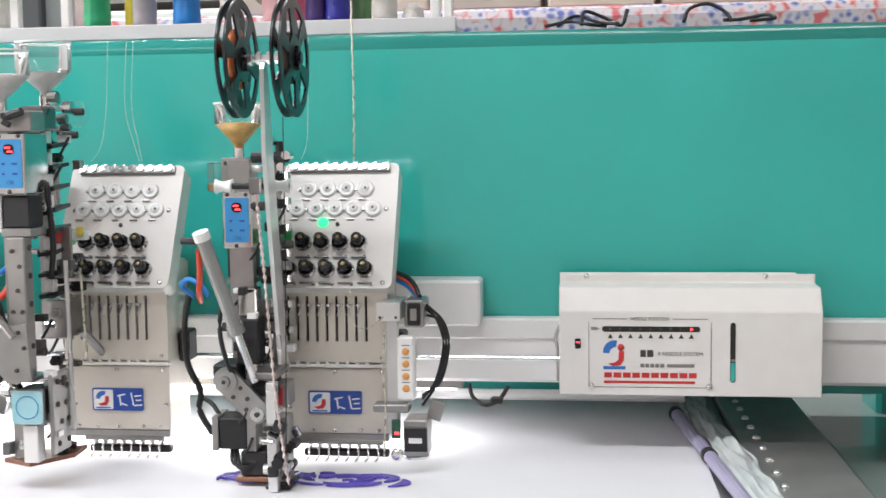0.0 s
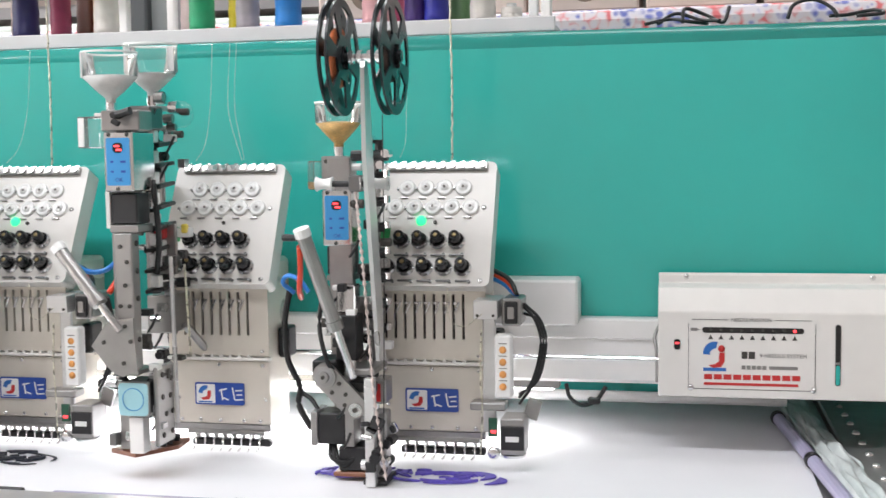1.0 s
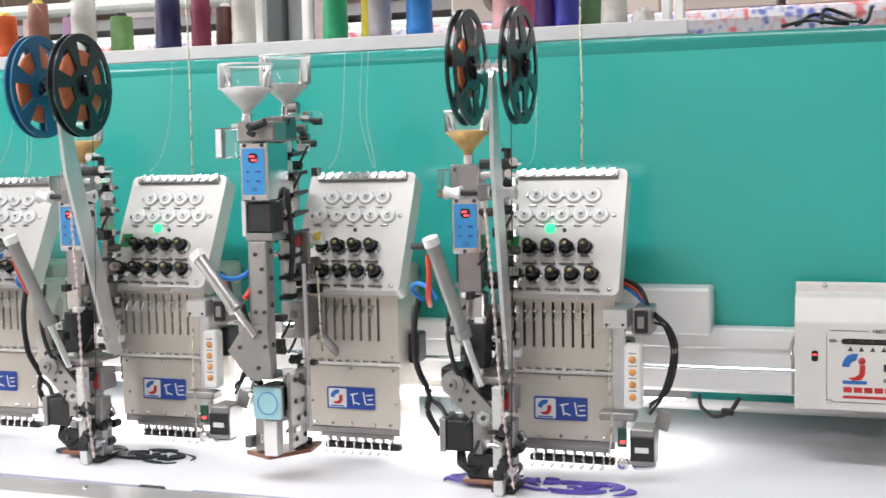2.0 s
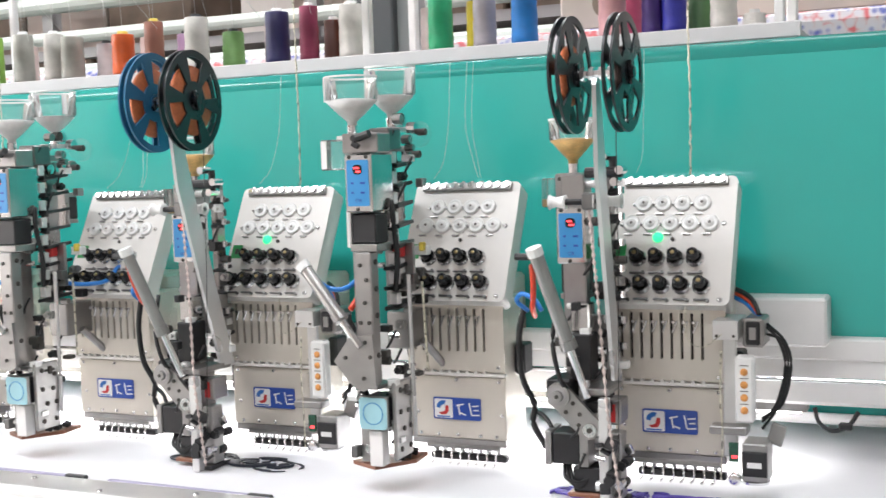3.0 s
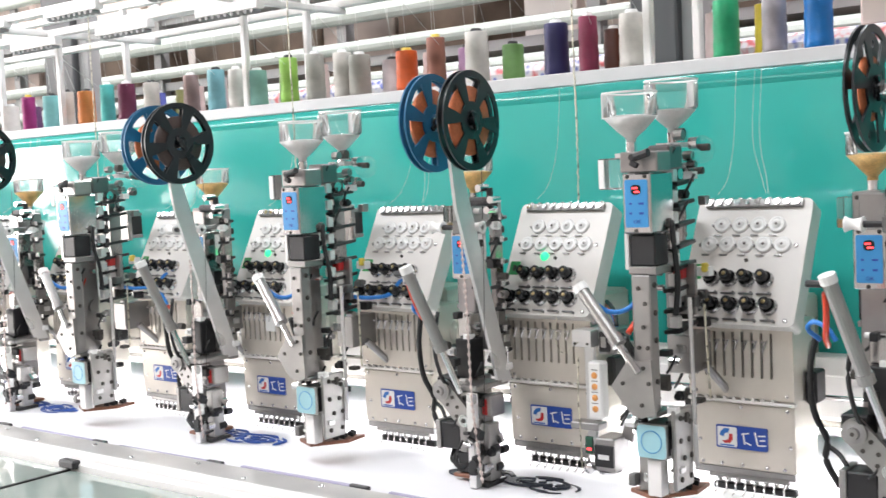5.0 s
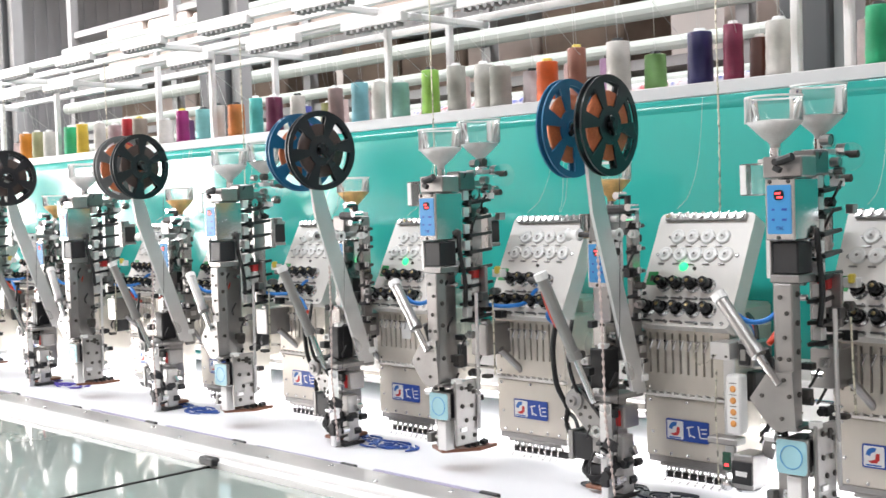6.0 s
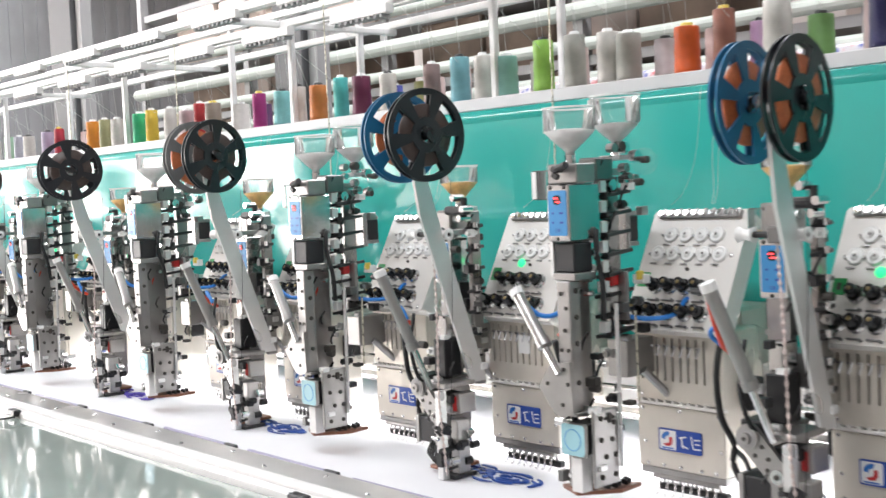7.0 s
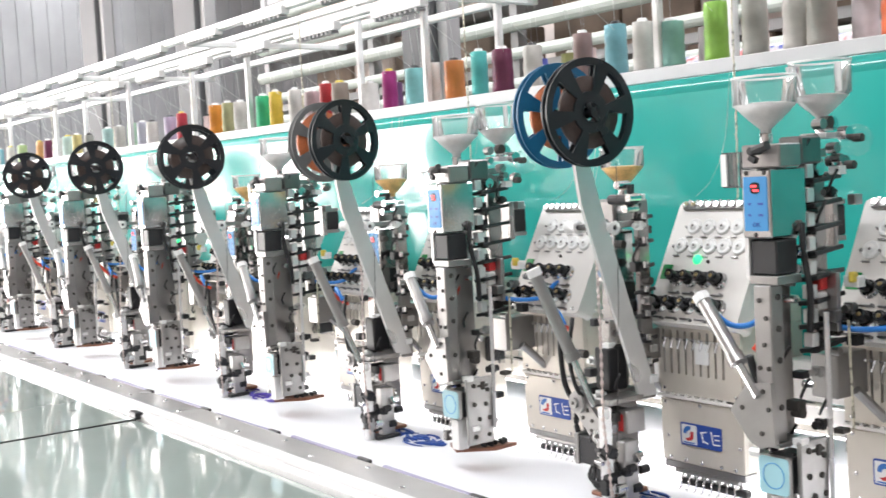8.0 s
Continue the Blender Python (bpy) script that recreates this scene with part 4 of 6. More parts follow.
# ---------- parts that both kinds of device share ----------
def display_box(d, xc, z0, z1, yf, deep=0.055):
    s = part("display_box", box(B(), xc - 0.0225, xc + 0.0225, yf, yf + deep, z0 - 0.009, z1 + 0.009, 0.002), POLISHED, d)
    p = part("membrane_panel", prism(B(), rounded(0.036, z1 - z0, 0.002, 2), front(xc, yf, (z0 + z1) / 2), 0.0012), BLUE_PANEL, s, "sky blue membrane panel with red digits")
    zc = z1 - 0.014
    part("digit_window", prism(B(), rounded(0.015, 0.014, 0.005, 4), front(xc, yf - 0.0012, zc), 0.0008), BLACK_GLOSS, p)
    g = B()
    box(g, xc - 0.005, xc + 0.003, yf - 0.0028, yf - 0.0021, zc + 0.001, zc + 0.0036)
    box(g, xc - 0.002, xc + 0.006, yf - 0.0028, yf - 0.0021, zc - 0.0045, zc - 0.0018)
    part("digit_display", g, RED_GLOW, p)
    for bx, bz, w in ((-0.009, -0.020, 0.004), (0.008, -0.020, 0.008), (-0.009, -0.034, 0.004), (0.008, -0.034, 0.007)):
        part("key_mark", box(B(), xc + bx - w / 2, xc + bx + w / 2, yf - 0.0019, yf - 0.0013, zc + bz - 0.0015, zc + bz + 0.0015), LOGO_BLUE, p)
    lettering("key_word", "OK", 0.008, LOGO_BLUE, p, front(xc + 0.001, yf - 0.0014, zc - 0.046))
    for sx, sz in ((-0.014, z1 + 0.0045), (0.014, z1 + 0.0045), (-0.002, z0 - 0.005)):
        b = B()
        lathe(b, [(0.003, 0), (0.003, 0.001), (0, 0.0012)], (xc + sx, yf, sz), (0, -1, 0), 8)
        part("screw", b, INK, s)
    return s


def hopper(d, x, y, z, r, h, fill, mat):
    b = B()
    lathe(b, [(0.007, 0.0), (0.007, 0.008), (r * 0.5, 0.020), (r, 0.040), (r, 0.03 + h)], (x, y, z), n=22)
    hp = part("hopper", b, CLEAR, d, "clear acrylic hopper")
    b = B()
    top = 0.03 + h * fill
    rr = r * 1.012 if top > 0.040 else r * (0.52 + 0.50 * (top - 0.020) / 0.020)
    lathe(b, [(0.0, 0.001), (0.0074, 0.001), (0.0074, 0.0078), (r * 0.52, 0.0198), (rr, max(top, 0.022)), (rr * 0.5, top + 0.003), (0.0, top + 0.002)], (x, y, z), n=22)
    part("filling", b, mat, hp)
    b = B()
    lathe(b, [(r + 0.0004, 0.028 + h), (r + 0.001, 0.031 + h), (r - 0.0006, 0.031 + h), (r - 0.0004, 0.028 + h)], (x, y, z), n=22)
    part("rim", b, THREAD, hp)
    part("neck", rod(B(), (x, y, z - 0.014), (x, y, z + 0.002), 0.0085, 12), CHROME, hp)
    return hp


def air_cylinder(d, a, b_, r):
    a, b_ = Vector(a), Vector(b_)
    mid = a.lerp(b_, 0.62)
    c = part("air_cylinder", rod(B(), a, mid, r, 14), ALU_MATT, d, "slanting aluminium air cylinder")
    part("end_cap", rod(B(), a + (a - mid).normalized() * 0.012, a, r * 1.15, 14), WHITE_PLASTIC, c)
    part("collar", rod(B(), mid - (b_ - a).normalized() * 0.008, mid + (b_ - a).normalized() * 0.006, r * 1.2, 14), ALU, c)
    part("piston_rod", rod(B(), mid, b_, r * 0.55, 10), CHROME, c)
    return c


def clip_stack(d, x, y, z0, z1, n):
    for i in range(n):
        z = z0 + (z1 - z0) * i / (n - 1)
        b = B()
        turned_box(b, pose(x, y, z, 0, -14, 20), 0.030, 0.020, 0.006, 0.001)
        rod(b, (x, y, z - 0.006), (x, y, z + 0.008), 0.007, 8)
        part("black_clip", b, BLACK, d)
        b = B()
        rod(b, (x + 0.014, y - 0.01, z), (x + 0.014, y - 0.01, z + 0.010), 0.0045, 8)
        part("chrome_nut", b, CHROME, d)


def bolts(d, pts, yf):
    for x, z in pts:
        b = B()
        lathe(b, [(0.0032, 0), (0.0032, 0.0018), (0.0015, 0.002), (0, 0.0015)], (x, yf, z), (0, -1, 0), 8)
        part("bolt", b, INK, d)


def side_bolts(d, x, pts):
    for y, z in pts:
        b = B()
        lathe(b, [(0.0042, 0), (0.0042, 0.002), (0.0018, 0.0022), (0, 0.0014)], (x, y, z), (1, 0, 0), 8)
        part("bolt", b, INK, d)


def reel(name, parent, m, mat, fill, fill_r=0.056):
    """A flanged reel with six windows; its axis is local z."""
    R, n = 0.0785, 48
    b = B()
    for z0 in (-0.0055, 0.0055):
        for sgn in (0,):
            rings = {}
            for rr in (0.014, 0.030, 0.068, R):
                rings[rr] = [[b.verts.new((rr * math.cos(2 * math.pi * i / n), rr * math.sin(2 * math.pi * i / n), z0 + dz)) for i in range(n)] for dz in (-0.0015, 0.0015)]
            for ra, rb in ((0.014, 0.030), (0.030, 0.068), (0.068, R)):
                for i in range(n):
                    j = (i + 1) % n
                    if (ra, rb) == (0.030, 0.068) and 2 <= i % 8 <= 6:
                        # side walls of the windows
                        if i % 8 == 2:
                            b.faces.new((rings[ra][0][i], rings[rb][0][i], rings[rb][1][i], rings[ra][1][i]))
                        if i % 8 == 6:
                            b.faces.new((rings[ra][0][j], rings[ra][1][j], rings[rb][1][j], rings[rb][0][j]))
                        b.faces.new((rings[ra][0][i], rings[ra][1][i], rings[ra][1][j], rings[ra][0][j]))
                        b.faces.new((rings[rb][0][i], rings[rb][0][j], rings[rb][1][j], rings[rb][1][i]))
                        continue
                    b.faces.new((rings[ra][1][i], rings[rb][1][i], rings[rb][1][j], rings[ra][1][j]))
                    b.faces.new((rings[ra][0][i], rings[ra][0][j], rings[rb][0][j], rings[rb][0][i]))
            for i in range(n):
                j = (i + 1) % n
                b.faces.new((rings[R][0][i], rings[R][0][j], rings[R][1][j], rings[R][1][i]))
    lathe(b, [(0.014, -0.009), (0.014, 0.009)], (0, 0, 0), n=16)
    bmesh.ops.transform(b, matrix=m, verts=b.verts[:])
    bmesh.ops.recalc_face_normals(b, faces=b.faces[:])
    r = part(name, b, mat, parent)
    if fill:
        b = B()
        lathe(b, [(0.026, -0.0036), (fill_r, -0.0036), (fill_r + 0.001, 0.0), (fill_r, 0.0036), (0.026, 0.0036)], (0, 0, 0), n=28)
        bmesh.ops.transform(b, matrix=m, verts=b.verts[:])
        part("sequin_tape", b, fill, r, "wound copper sequin tape")
    b = B()
    box(b, -0.016, 0.016, -0.004, 0.004, 0.0072, 0.013, 0.001)
    rod(b, (0, 0, -0.012), (0, 0, 0.016), 0.008, 12)
    bmesh.ops.transform(b, matrix=m, verts=b.verts[:])
    part("hub_lock", b, BLACK_GLOSS, r)
    return r


def fittings(d, seed, n, xr, yr, zr):
    """Small machined fittings crowding a device's frame, each a part."""
    rnd = random.Random(seed)
    mats = (CHROME, BLACK, ALU_BRIGHT, INK, ALU, BLACK, WHITE_PLASTIC, ALU_DARK)
    for i in range(n):
        x, y, z = rnd.uniform(*xr), rnd.uniform(*yr), zr[0] + (zr[1] - zr[0]) * (i + rnd.random()) / n
        b = B()
        kind = i % 4
        if kind == 0:
            rod(b, (x - 0.008, y, z), (x + 0.008, y, z), rnd.uniform(0.004, 0.008), 10)
        elif kind == 1:
            box(b, x - rnd.uniform(0.004, 0.012), x + rnd.uniform(0.004, 0.012), y - 0.008, y + 0.008, z - rnd.uniform(0.003, 0.010), z + rnd.uniform(0.003, 0.010), 0.001)
        elif kind == 2:
            rod(b, (x, y - 0.012, z), (x, y + 0.012, z), rnd.uniform(0.003, 0.006), 8)
            box(b, x - 0.007, x + 0.007, y - 0.004, y + 0.004, z - 0.007, z + 0.007, 0.001)
        else:
            hose(b, [(x - 0.012, y, z - 0.012), (x, y - 0.010, z), (x + 0.006, y - 0.004, z + 0.016)], 0.0022, 6, 4)
        part("fitting", b, mats[rnd.randrange(8)] if kind != 3 else CABLE, d)


# ---------- cord and sequin device with two reels ----------
def reel_device(k, swivel, mat_a, mat_b, fill_a, fill_b, fill_r, shift):
    d = thing("reel_device", "cord device carrying two film-type reels and a hopper of gold sequins", "embroidery attachment", "reel devices")
    Y = -0.10
    part("column", box(B(), -0.022, 0.014, Y + 0.03, Y + 0.050, 1.02, 1.36, 0.002), ALU, d)
    part("lower_column", box(B(), -0.012, 0.030, Y + 0.01, Y + 0.05, 0.93, 1.06, 0.002), ALU_MATT, d)
    display_box(d, -0.007, 1.237, 1.303, Y + 0.026, 0.045)
    part("panel_motor", box(B(), -0.026, 0.012, Y + 0.034, Y + 0.076, 1.184, 1.227, 0.002), BLACK, d)
    part("motor_flange", box(B(), -0.027, 0.014, Y + 0.032, Y + 0.078, 1.175, 1.183, 0.001), ALU, d)
    part("step_block", box(B(), -0.002, 0.026, Y + 0.0, Y + 0.03, 1.13, 1.172, 0.002), POLISHED, d)
    part("slide_block", box(B(), -0.002, 0.030, Y - 0.01, Y + 0.03, 1.06, 1.128, 0.002), BLACK, d)
    part("top_block", box(B(), -0.034, 0.006, Y + 0.040, Y + 0.095, 1.318, 1.362, 0.002), ALU, d)
    bolts(d, [(-0.026, 1.354), (-0.002, 1.354), (-0.014, 1.328)], Y + 0.0395)
    hopper(d, -0.020, Y + 0.088, 1.374, 0.036, 0.040, 0.20, GOLD_SEQ)
    b = B()
    box(b, -0.056, -0.037, Y + 0.04, Y + 0.075, 1.312, 1.355, 0.002)
    part("catch_box", b, CLEAR, d, "clear acrylic catch box")
    part("catch_fill", box(B(), -0.054, -0.039, Y + 0.042, Y + 0.073, 1.3125, 1.323), GOLD_SEQ, d)
    # guide rollers and cross arm
    part("cross_arm", rod(B(), (-0.018, Y - 0.04, 1.322), (0.086, Y - 0.04, 1.322), 0.0045, 10), BLACK, d)
    for x0 in (-0.016, 0.066):
        b = B()
        lathe(b, [(0.004, 0.0), (0.011, 0.0), (0.009, 0.003), (0.007, 0.010), (0.009, 0.021), (0.011, 0.024), (0.004, 0.024)], (x0, Y - 0.04, 1.322), (1, 0, 0), 14)
        part("roller", b, WHITE_PLASTIC, d)
    part("cross_block", box(B(), 0.034, 0.052, Y - 0.050, Y - 0.015, 1.311, 1.334, 0.002), ALU_DARK, d)
    part("cross_stem", box(B(), 0.040, 0.048, Y - 0.014, Y + 0.05, 1.318, 1.328, 0.001), ALU, d)
    b = B()
    rod(b, (0.02, Y + 0.02, 1.362), (0.075, Y + 0.02, 1.362), 0.008, 10)
    rod(b, (0.06, Y + 0.025, 1.345), (0.06, Y + 0.025, 1.385), 0.006, 10)
    part("bracket_head", b, BLACK, d)
    for p in ((0.074, 1.365), (0.066, 1.348), (0.05, 1.385)):
        b = B()
        rod(b, (p[0], Y + 0.005, p[1]), (p[0], Y + 0.03, p[1]), 0.0065, 10)
        part("chrome_nut", b, CHROME, d)
    clip_stack(d, 0.052, Y + 0.055, 1.10, 1.33, 7)
    part("clip_rail", box(B(), 0.036, 0.048, Y + 0.05, Y + 0.075, 1.04, 1.36, 0.002), ALU, d)
    # flat reel arm, bent at the top
    b = B()
    hx_ = 0.086 + shift
    side = Matrix(((0, 0, 1, hx_ - 0.003), (1, 0, 0, 0), (0, 1, 0, 0), (0, 0, 0, 1)))
    prism(b, [(Y + 0.022, 1.05), (Y + 0.060, 1.05), (Y - 0.060, 1.36), (Y - 0.101, 1.480), (Y - 0.106, 1.488), (Y - 0.118, 1.488), (Y - 0.122, 1.480), (Y - 0.098, 1.36)], side, 0.006)
    for v in b.verts:
        v.co.x -= 0.055 * (1.488 - v.co.z)
    part("reel_arm", b, ALU_BRIGHT, d, "flat bright aluminium reel arm")
    # axle and reels on a swivelling yoke
    hub = Matrix.Translation((hx_, Y - 0.110, 1.494)) @ Matrix.Rotation(radians(swivel), 4, "Z")
    b = B()
    rod(b, hub @ Vector((-0.047, 0, 0)), hub @ Vector((0.047, 0, 0)), 0.005, 10)
    for x0 in (-0.030, -0.018, -0.006, 0.008, 0.020, 0.032):
        rod(b, hub @ Vector((x0 - 0.003, 0, 0)), hub @ Vector((x0 + 0.003, 0, 0)), 0.0095, 10)
    part("axle", b, CHROME, d)
    turn = Matrix.Rotation(radians(90), 4, "Y")
    reel("reel", d, hub @ Matrix.Translation((-0.036, 0, 0)) @ turn @ Matrix.Rotation(0.3 + k, 4, "Z"), mat_a, fill_a, (0.034 if k == 0 else 0.052) if fill_a is DARK_FILL else fill_r)
    reel("reel", d, hub @ Matrix.Translation((0.036, 0, 0)) @ turn @ Matrix.Rotation(0.1 + k * 1.7, 4, "Z"), mat_b, fill_b, (0.034 if k == 0 else 0.052) if fill_b is DARK_FILL else fill_r)
    # air cylinder with its hoses
    air_cylinder(d, (-0.012, Y - 0.115, 1.252), (0.036, Y - 0.05, 1.045), 0.0100)
    part("sensor", rod(B(), (-0.044, Y - 0.11, 1.250), (-0.020, Y - 0.112, 1.250), 0.005, 8), BLACK, d)
    b = B()
    hose(b, [(-0.022, Y - 0.105, 1.238), (-0.028, Y - 0.085, 1.205), (-0.042, Y - 0.05, 1.172), (-0.050, Y - 0.02, 1.155)], 0.0042, 7, 5)
    part("hose", b, RED_HOSE, d, "red air hose")
    b = B()
    hose(b, [(-0.060, Y - 0.02, 1.162), (-0.074, Y - 0.03, 1.178), (-0.062, Y - 0.04, 1.190), (-0.042, Y - 0.045, 1.183), (-0.030, Y - 0.045, 1.166)], 0.0036, 7, 5)
    part("hose", b, BLUE_HOSE, d, "blue air hose")
    b = B()
    hose(b, [(-0.066, Y - 0.02, 1.17), (-0.078, Y - 0.015, 1.12), (-0.076, Y - 0.01, 1.06), (-0.062, Y, 1.02), (-0.064, Y, 0.99), (-0.045, Y, 0.955)], 0.0048, 7, 5)
    part("harness", b, CABLE, d)
    b = B()
    hose(b, [(-0.005, Y - 0.05, 1.18), (-0.012, Y - 0.055, 1.12), (-0.004, Y - 0.05, 1.07), (0.004, Y - 0.04, 1.05)], 0.0035, 7, 5)
    part("cable", b, CABLE, d)
    b = B()
    hose(b, [(-0.064, Y + 0.005, 1.01), (-0.045, Y, 1.0), (-0.03, Y - 0.01, 0.985)], 0.0035, 6, 5)
    part("cable", b, CABLE, d)
    # swinging link
    lk = Matrix.Translation((0.012, Y - 0.035, 1.022)) @ FRONT @ Matrix.Rotation(radians(-46), 4, "Z")
    part("link", prism(B(), rounded(0.098, 0.036, 0.0175, 6), lk, 0.008), ALU_MATT, d, "rounded aluminium swing link")
    for lx_, ly_ in ((-0.008, 0.008), (-0.006, -0.009), (0.010, 0.004), (0.020, -0.008)):
        part("link_bolt", rod(B(), lk @ Vector((lx_, ly_, 0.008)), lk @ Vector((lx_, ly_, 0.0095)), 0.0032, 8), INK, d)
    pc = lk @ Vector((-0.030, 0, 0.008))
    pl = part("pulley", rod(B(), pc, pc + Vector((0, -0.005, 0)), 0.0172, 26), ALU_MATT, d)
    part("pulley_groove", rod(B(), pc + Vector((0, -0.0051, 0)), pc + Vector((0, -0.0056, 0)), 0.0138, 24), GREY_STEEL, pl)
    part("pulley_hub", rod(B(), pc + Vector((0, -0.0056, 0)), pc + Vector((0, -0.011, 0)), 0.0085, 20, 0.0075), ALU_MATT, pl)
    part("pulley_screw", rod(B(), pc + Vector((0, -0.011, 0)), pc + Vector((0, -0.012, 0)), 0.003, 8), INK, pl)
    pc = lk @ Vector((0.036, 0, 0.008))
    pl = part("pulley", rod(B(), pc, pc + Vector((0, -0.005, 0)), 0.010, 20), CHROME, d)
    part("pulley_screw", rod(B(), pc + Vector((0, -0.005, 0)), pc + Vector((0, -0.007, 0)), 0.004, 6), INK, pl)
    part("link_motor", box(B(), -0.034, 0.004, Y - 0.026, Y + 0.03, 1.032, 1.064, 0.003), BLACK, d)
    # lower motor, foot and needle gear
    lm = part("lower_motor", box(B(), -0.026, 0.016, Y - 0.03, Y + 0.018, 0.940, 0.986, 0.002), BLACK, d)
    part("motor_flange", box(B(), -0.036, -0.0265, Y - 0.032, Y + 0.020, 0.938, 0.988, 0.001), ALU, lm)
    part("motor_flange", box(B(), 0.0165, 0.030, Y - 0.032, Y + 0.020, 0.938, 0.988, 0.001), ALU, lm)
    for q_ in range(3):
        b = B()
        hose(b, [(-0.012 + 0.004 * q_, Y - 0.015, 0.938), (-0.006 + 0.006 * q_, Y - 0.03, 0.920 - 0.004 * q_), (0.016, Y - 0.028, 0.914 - 0.003 * q_), (0.032, Y - 0.02, 0.925)], 0.0026, 6, 4)
        part("cable", b, CABLE, d)
    part("front_bar", box(B(), 0.054, 0.068, Y - 0.060, Y - 0.044, 0.887, 1.045, 0.001), ALU_BRIGHT, d)
    part("switch_block", box(B(), 0.056, 0.076, Y - 0.02, Y + 0.02, 1.0, 1.036, 0.002), ALU, d)
    part("red_label", box(B(), 0.058, 0.068, Y - 0.0212, Y - 0.0203, 1.004, 1.030), LOGO_RED, d)
    part("yoke", box(B(), 0.022, 0.066, Y - 0.045, Y + 0.03, 1.046, 1.056, 0.002), ALU, d)
    part("rack", box(B(), 0.020, 0.064, Y - 0.03, Y + 0.01, 1.018, 1.034, 0.002), BLACK, d)
    part("foot_plate", box(B(), -0.004, 0.046, Y - 0.03, Y + 0.05, 0.892, 0.899, 0.002), BROWN_FOOT, d)
    part("foot_block", box(B(), 0.004, 0.044, Y - 0.025, Y + 0.02, 0.8995, 0.936, 0.002), BLACK, d)
    rnd = random.Random(77)
    for i in range(26):
        b = B()
        cx, cy, cz = 0.062 + rnd.uniform(-0.006, 0.022), Y - 0.02 + rnd.uniform(-0.045, 0.03), 0.900 + rnd.uniform(0.0, 0.085)
        if i % 3 == 0:
            rod(b, (cx, cy - 0.008, cz), (cx, cy + 0.008, cz), rnd.uniform(0.004, 0.008), 10)
        else:
            turned_box(b, pose(cx, cy, cz, rnd.uniform(-25, 25), rnd.uniform(-30, 30), 0), rnd.uniform(0.006, 0.018), rnd.uniform(0.006, 0.02), rnd.uniform(0.004, 0.018), 0.001)
        part("needle_gear", b, CHROME if i % 5 == 0 else BLACK, d)
    part("needle_foot", box(B(), 0.046, 0.082, Y - 0.045, Y + 0.01, 0.886, 0.893, 0.001), BLACK, d)
    part("needle_post", box(B(), 0.058, 0.078, Y - 0.03, Y + 0.0, 0.893, 0.99, 0.002), ALU_MATT, d)
    # beaded cord that runs down the front
    b = B()
    c0 = [Vector((0.040, Y - 0.035, 1.315)), Vector((0.053, Y - 0.045, 1.19)), Vector((0.068, Y - 0.062, 1.03)), Vector((0.086, Y - 0.066, 0.90))]
    rings = []
    for q in range(141):
        f = q / 140 * 3
        i = min(int(f), 2)
        p = c0[i].lerp(c0[i + 1], f - i)
        rr = (0.0012, 0.0028, 0.0028, 0.0012)[q % 4]
        rings.append([b.verts.new(p + Vector((rr * math.cos(t_ * 1.2566), rr * math.sin(t_ * 1.2566), 0))) for t_ in range(5)])
    for ra, rb in zip(rings, rings[1:]):
        for t_ in range(5):
            b.faces.new((ra[t_], ra[(t_ + 1) % 5], rb[(t_ + 1) % 5], rb[t_]))
    part("beaded_cord", b, CORD, d)
    b = B()
    hose(b, [(0.078, Y - 0.02, 1.42), (0.079, Y - 0.03, 1.2), (0.079, Y - 0.05, 0.94)], 0.0007, 4, 3)
    part("fine_thread", b, CABLE, d)
    fittings(d, 21, 22, (0.018, 0.062), (Y + 0.03, Y + 0.075), (1.05, 1.37))
    fittings(d, 22, 26, (-0.02, 0.050), (Y - 0.035, Y + 0.04), (0.91, 1.18))
    # lower stay behind
    b = B()
    rod(b, (0.02, Y + 0.07, 1.09), (0.055, Y + 0.15, 0.985), 0.006, 8)
    part("stay", b, ALU, d)
    part("mount", box(B(), -0.02, 0.04, Y + 0.05, 0.19, 1.10, 1.15, 0.002), ALU_MATT, d)
    return d


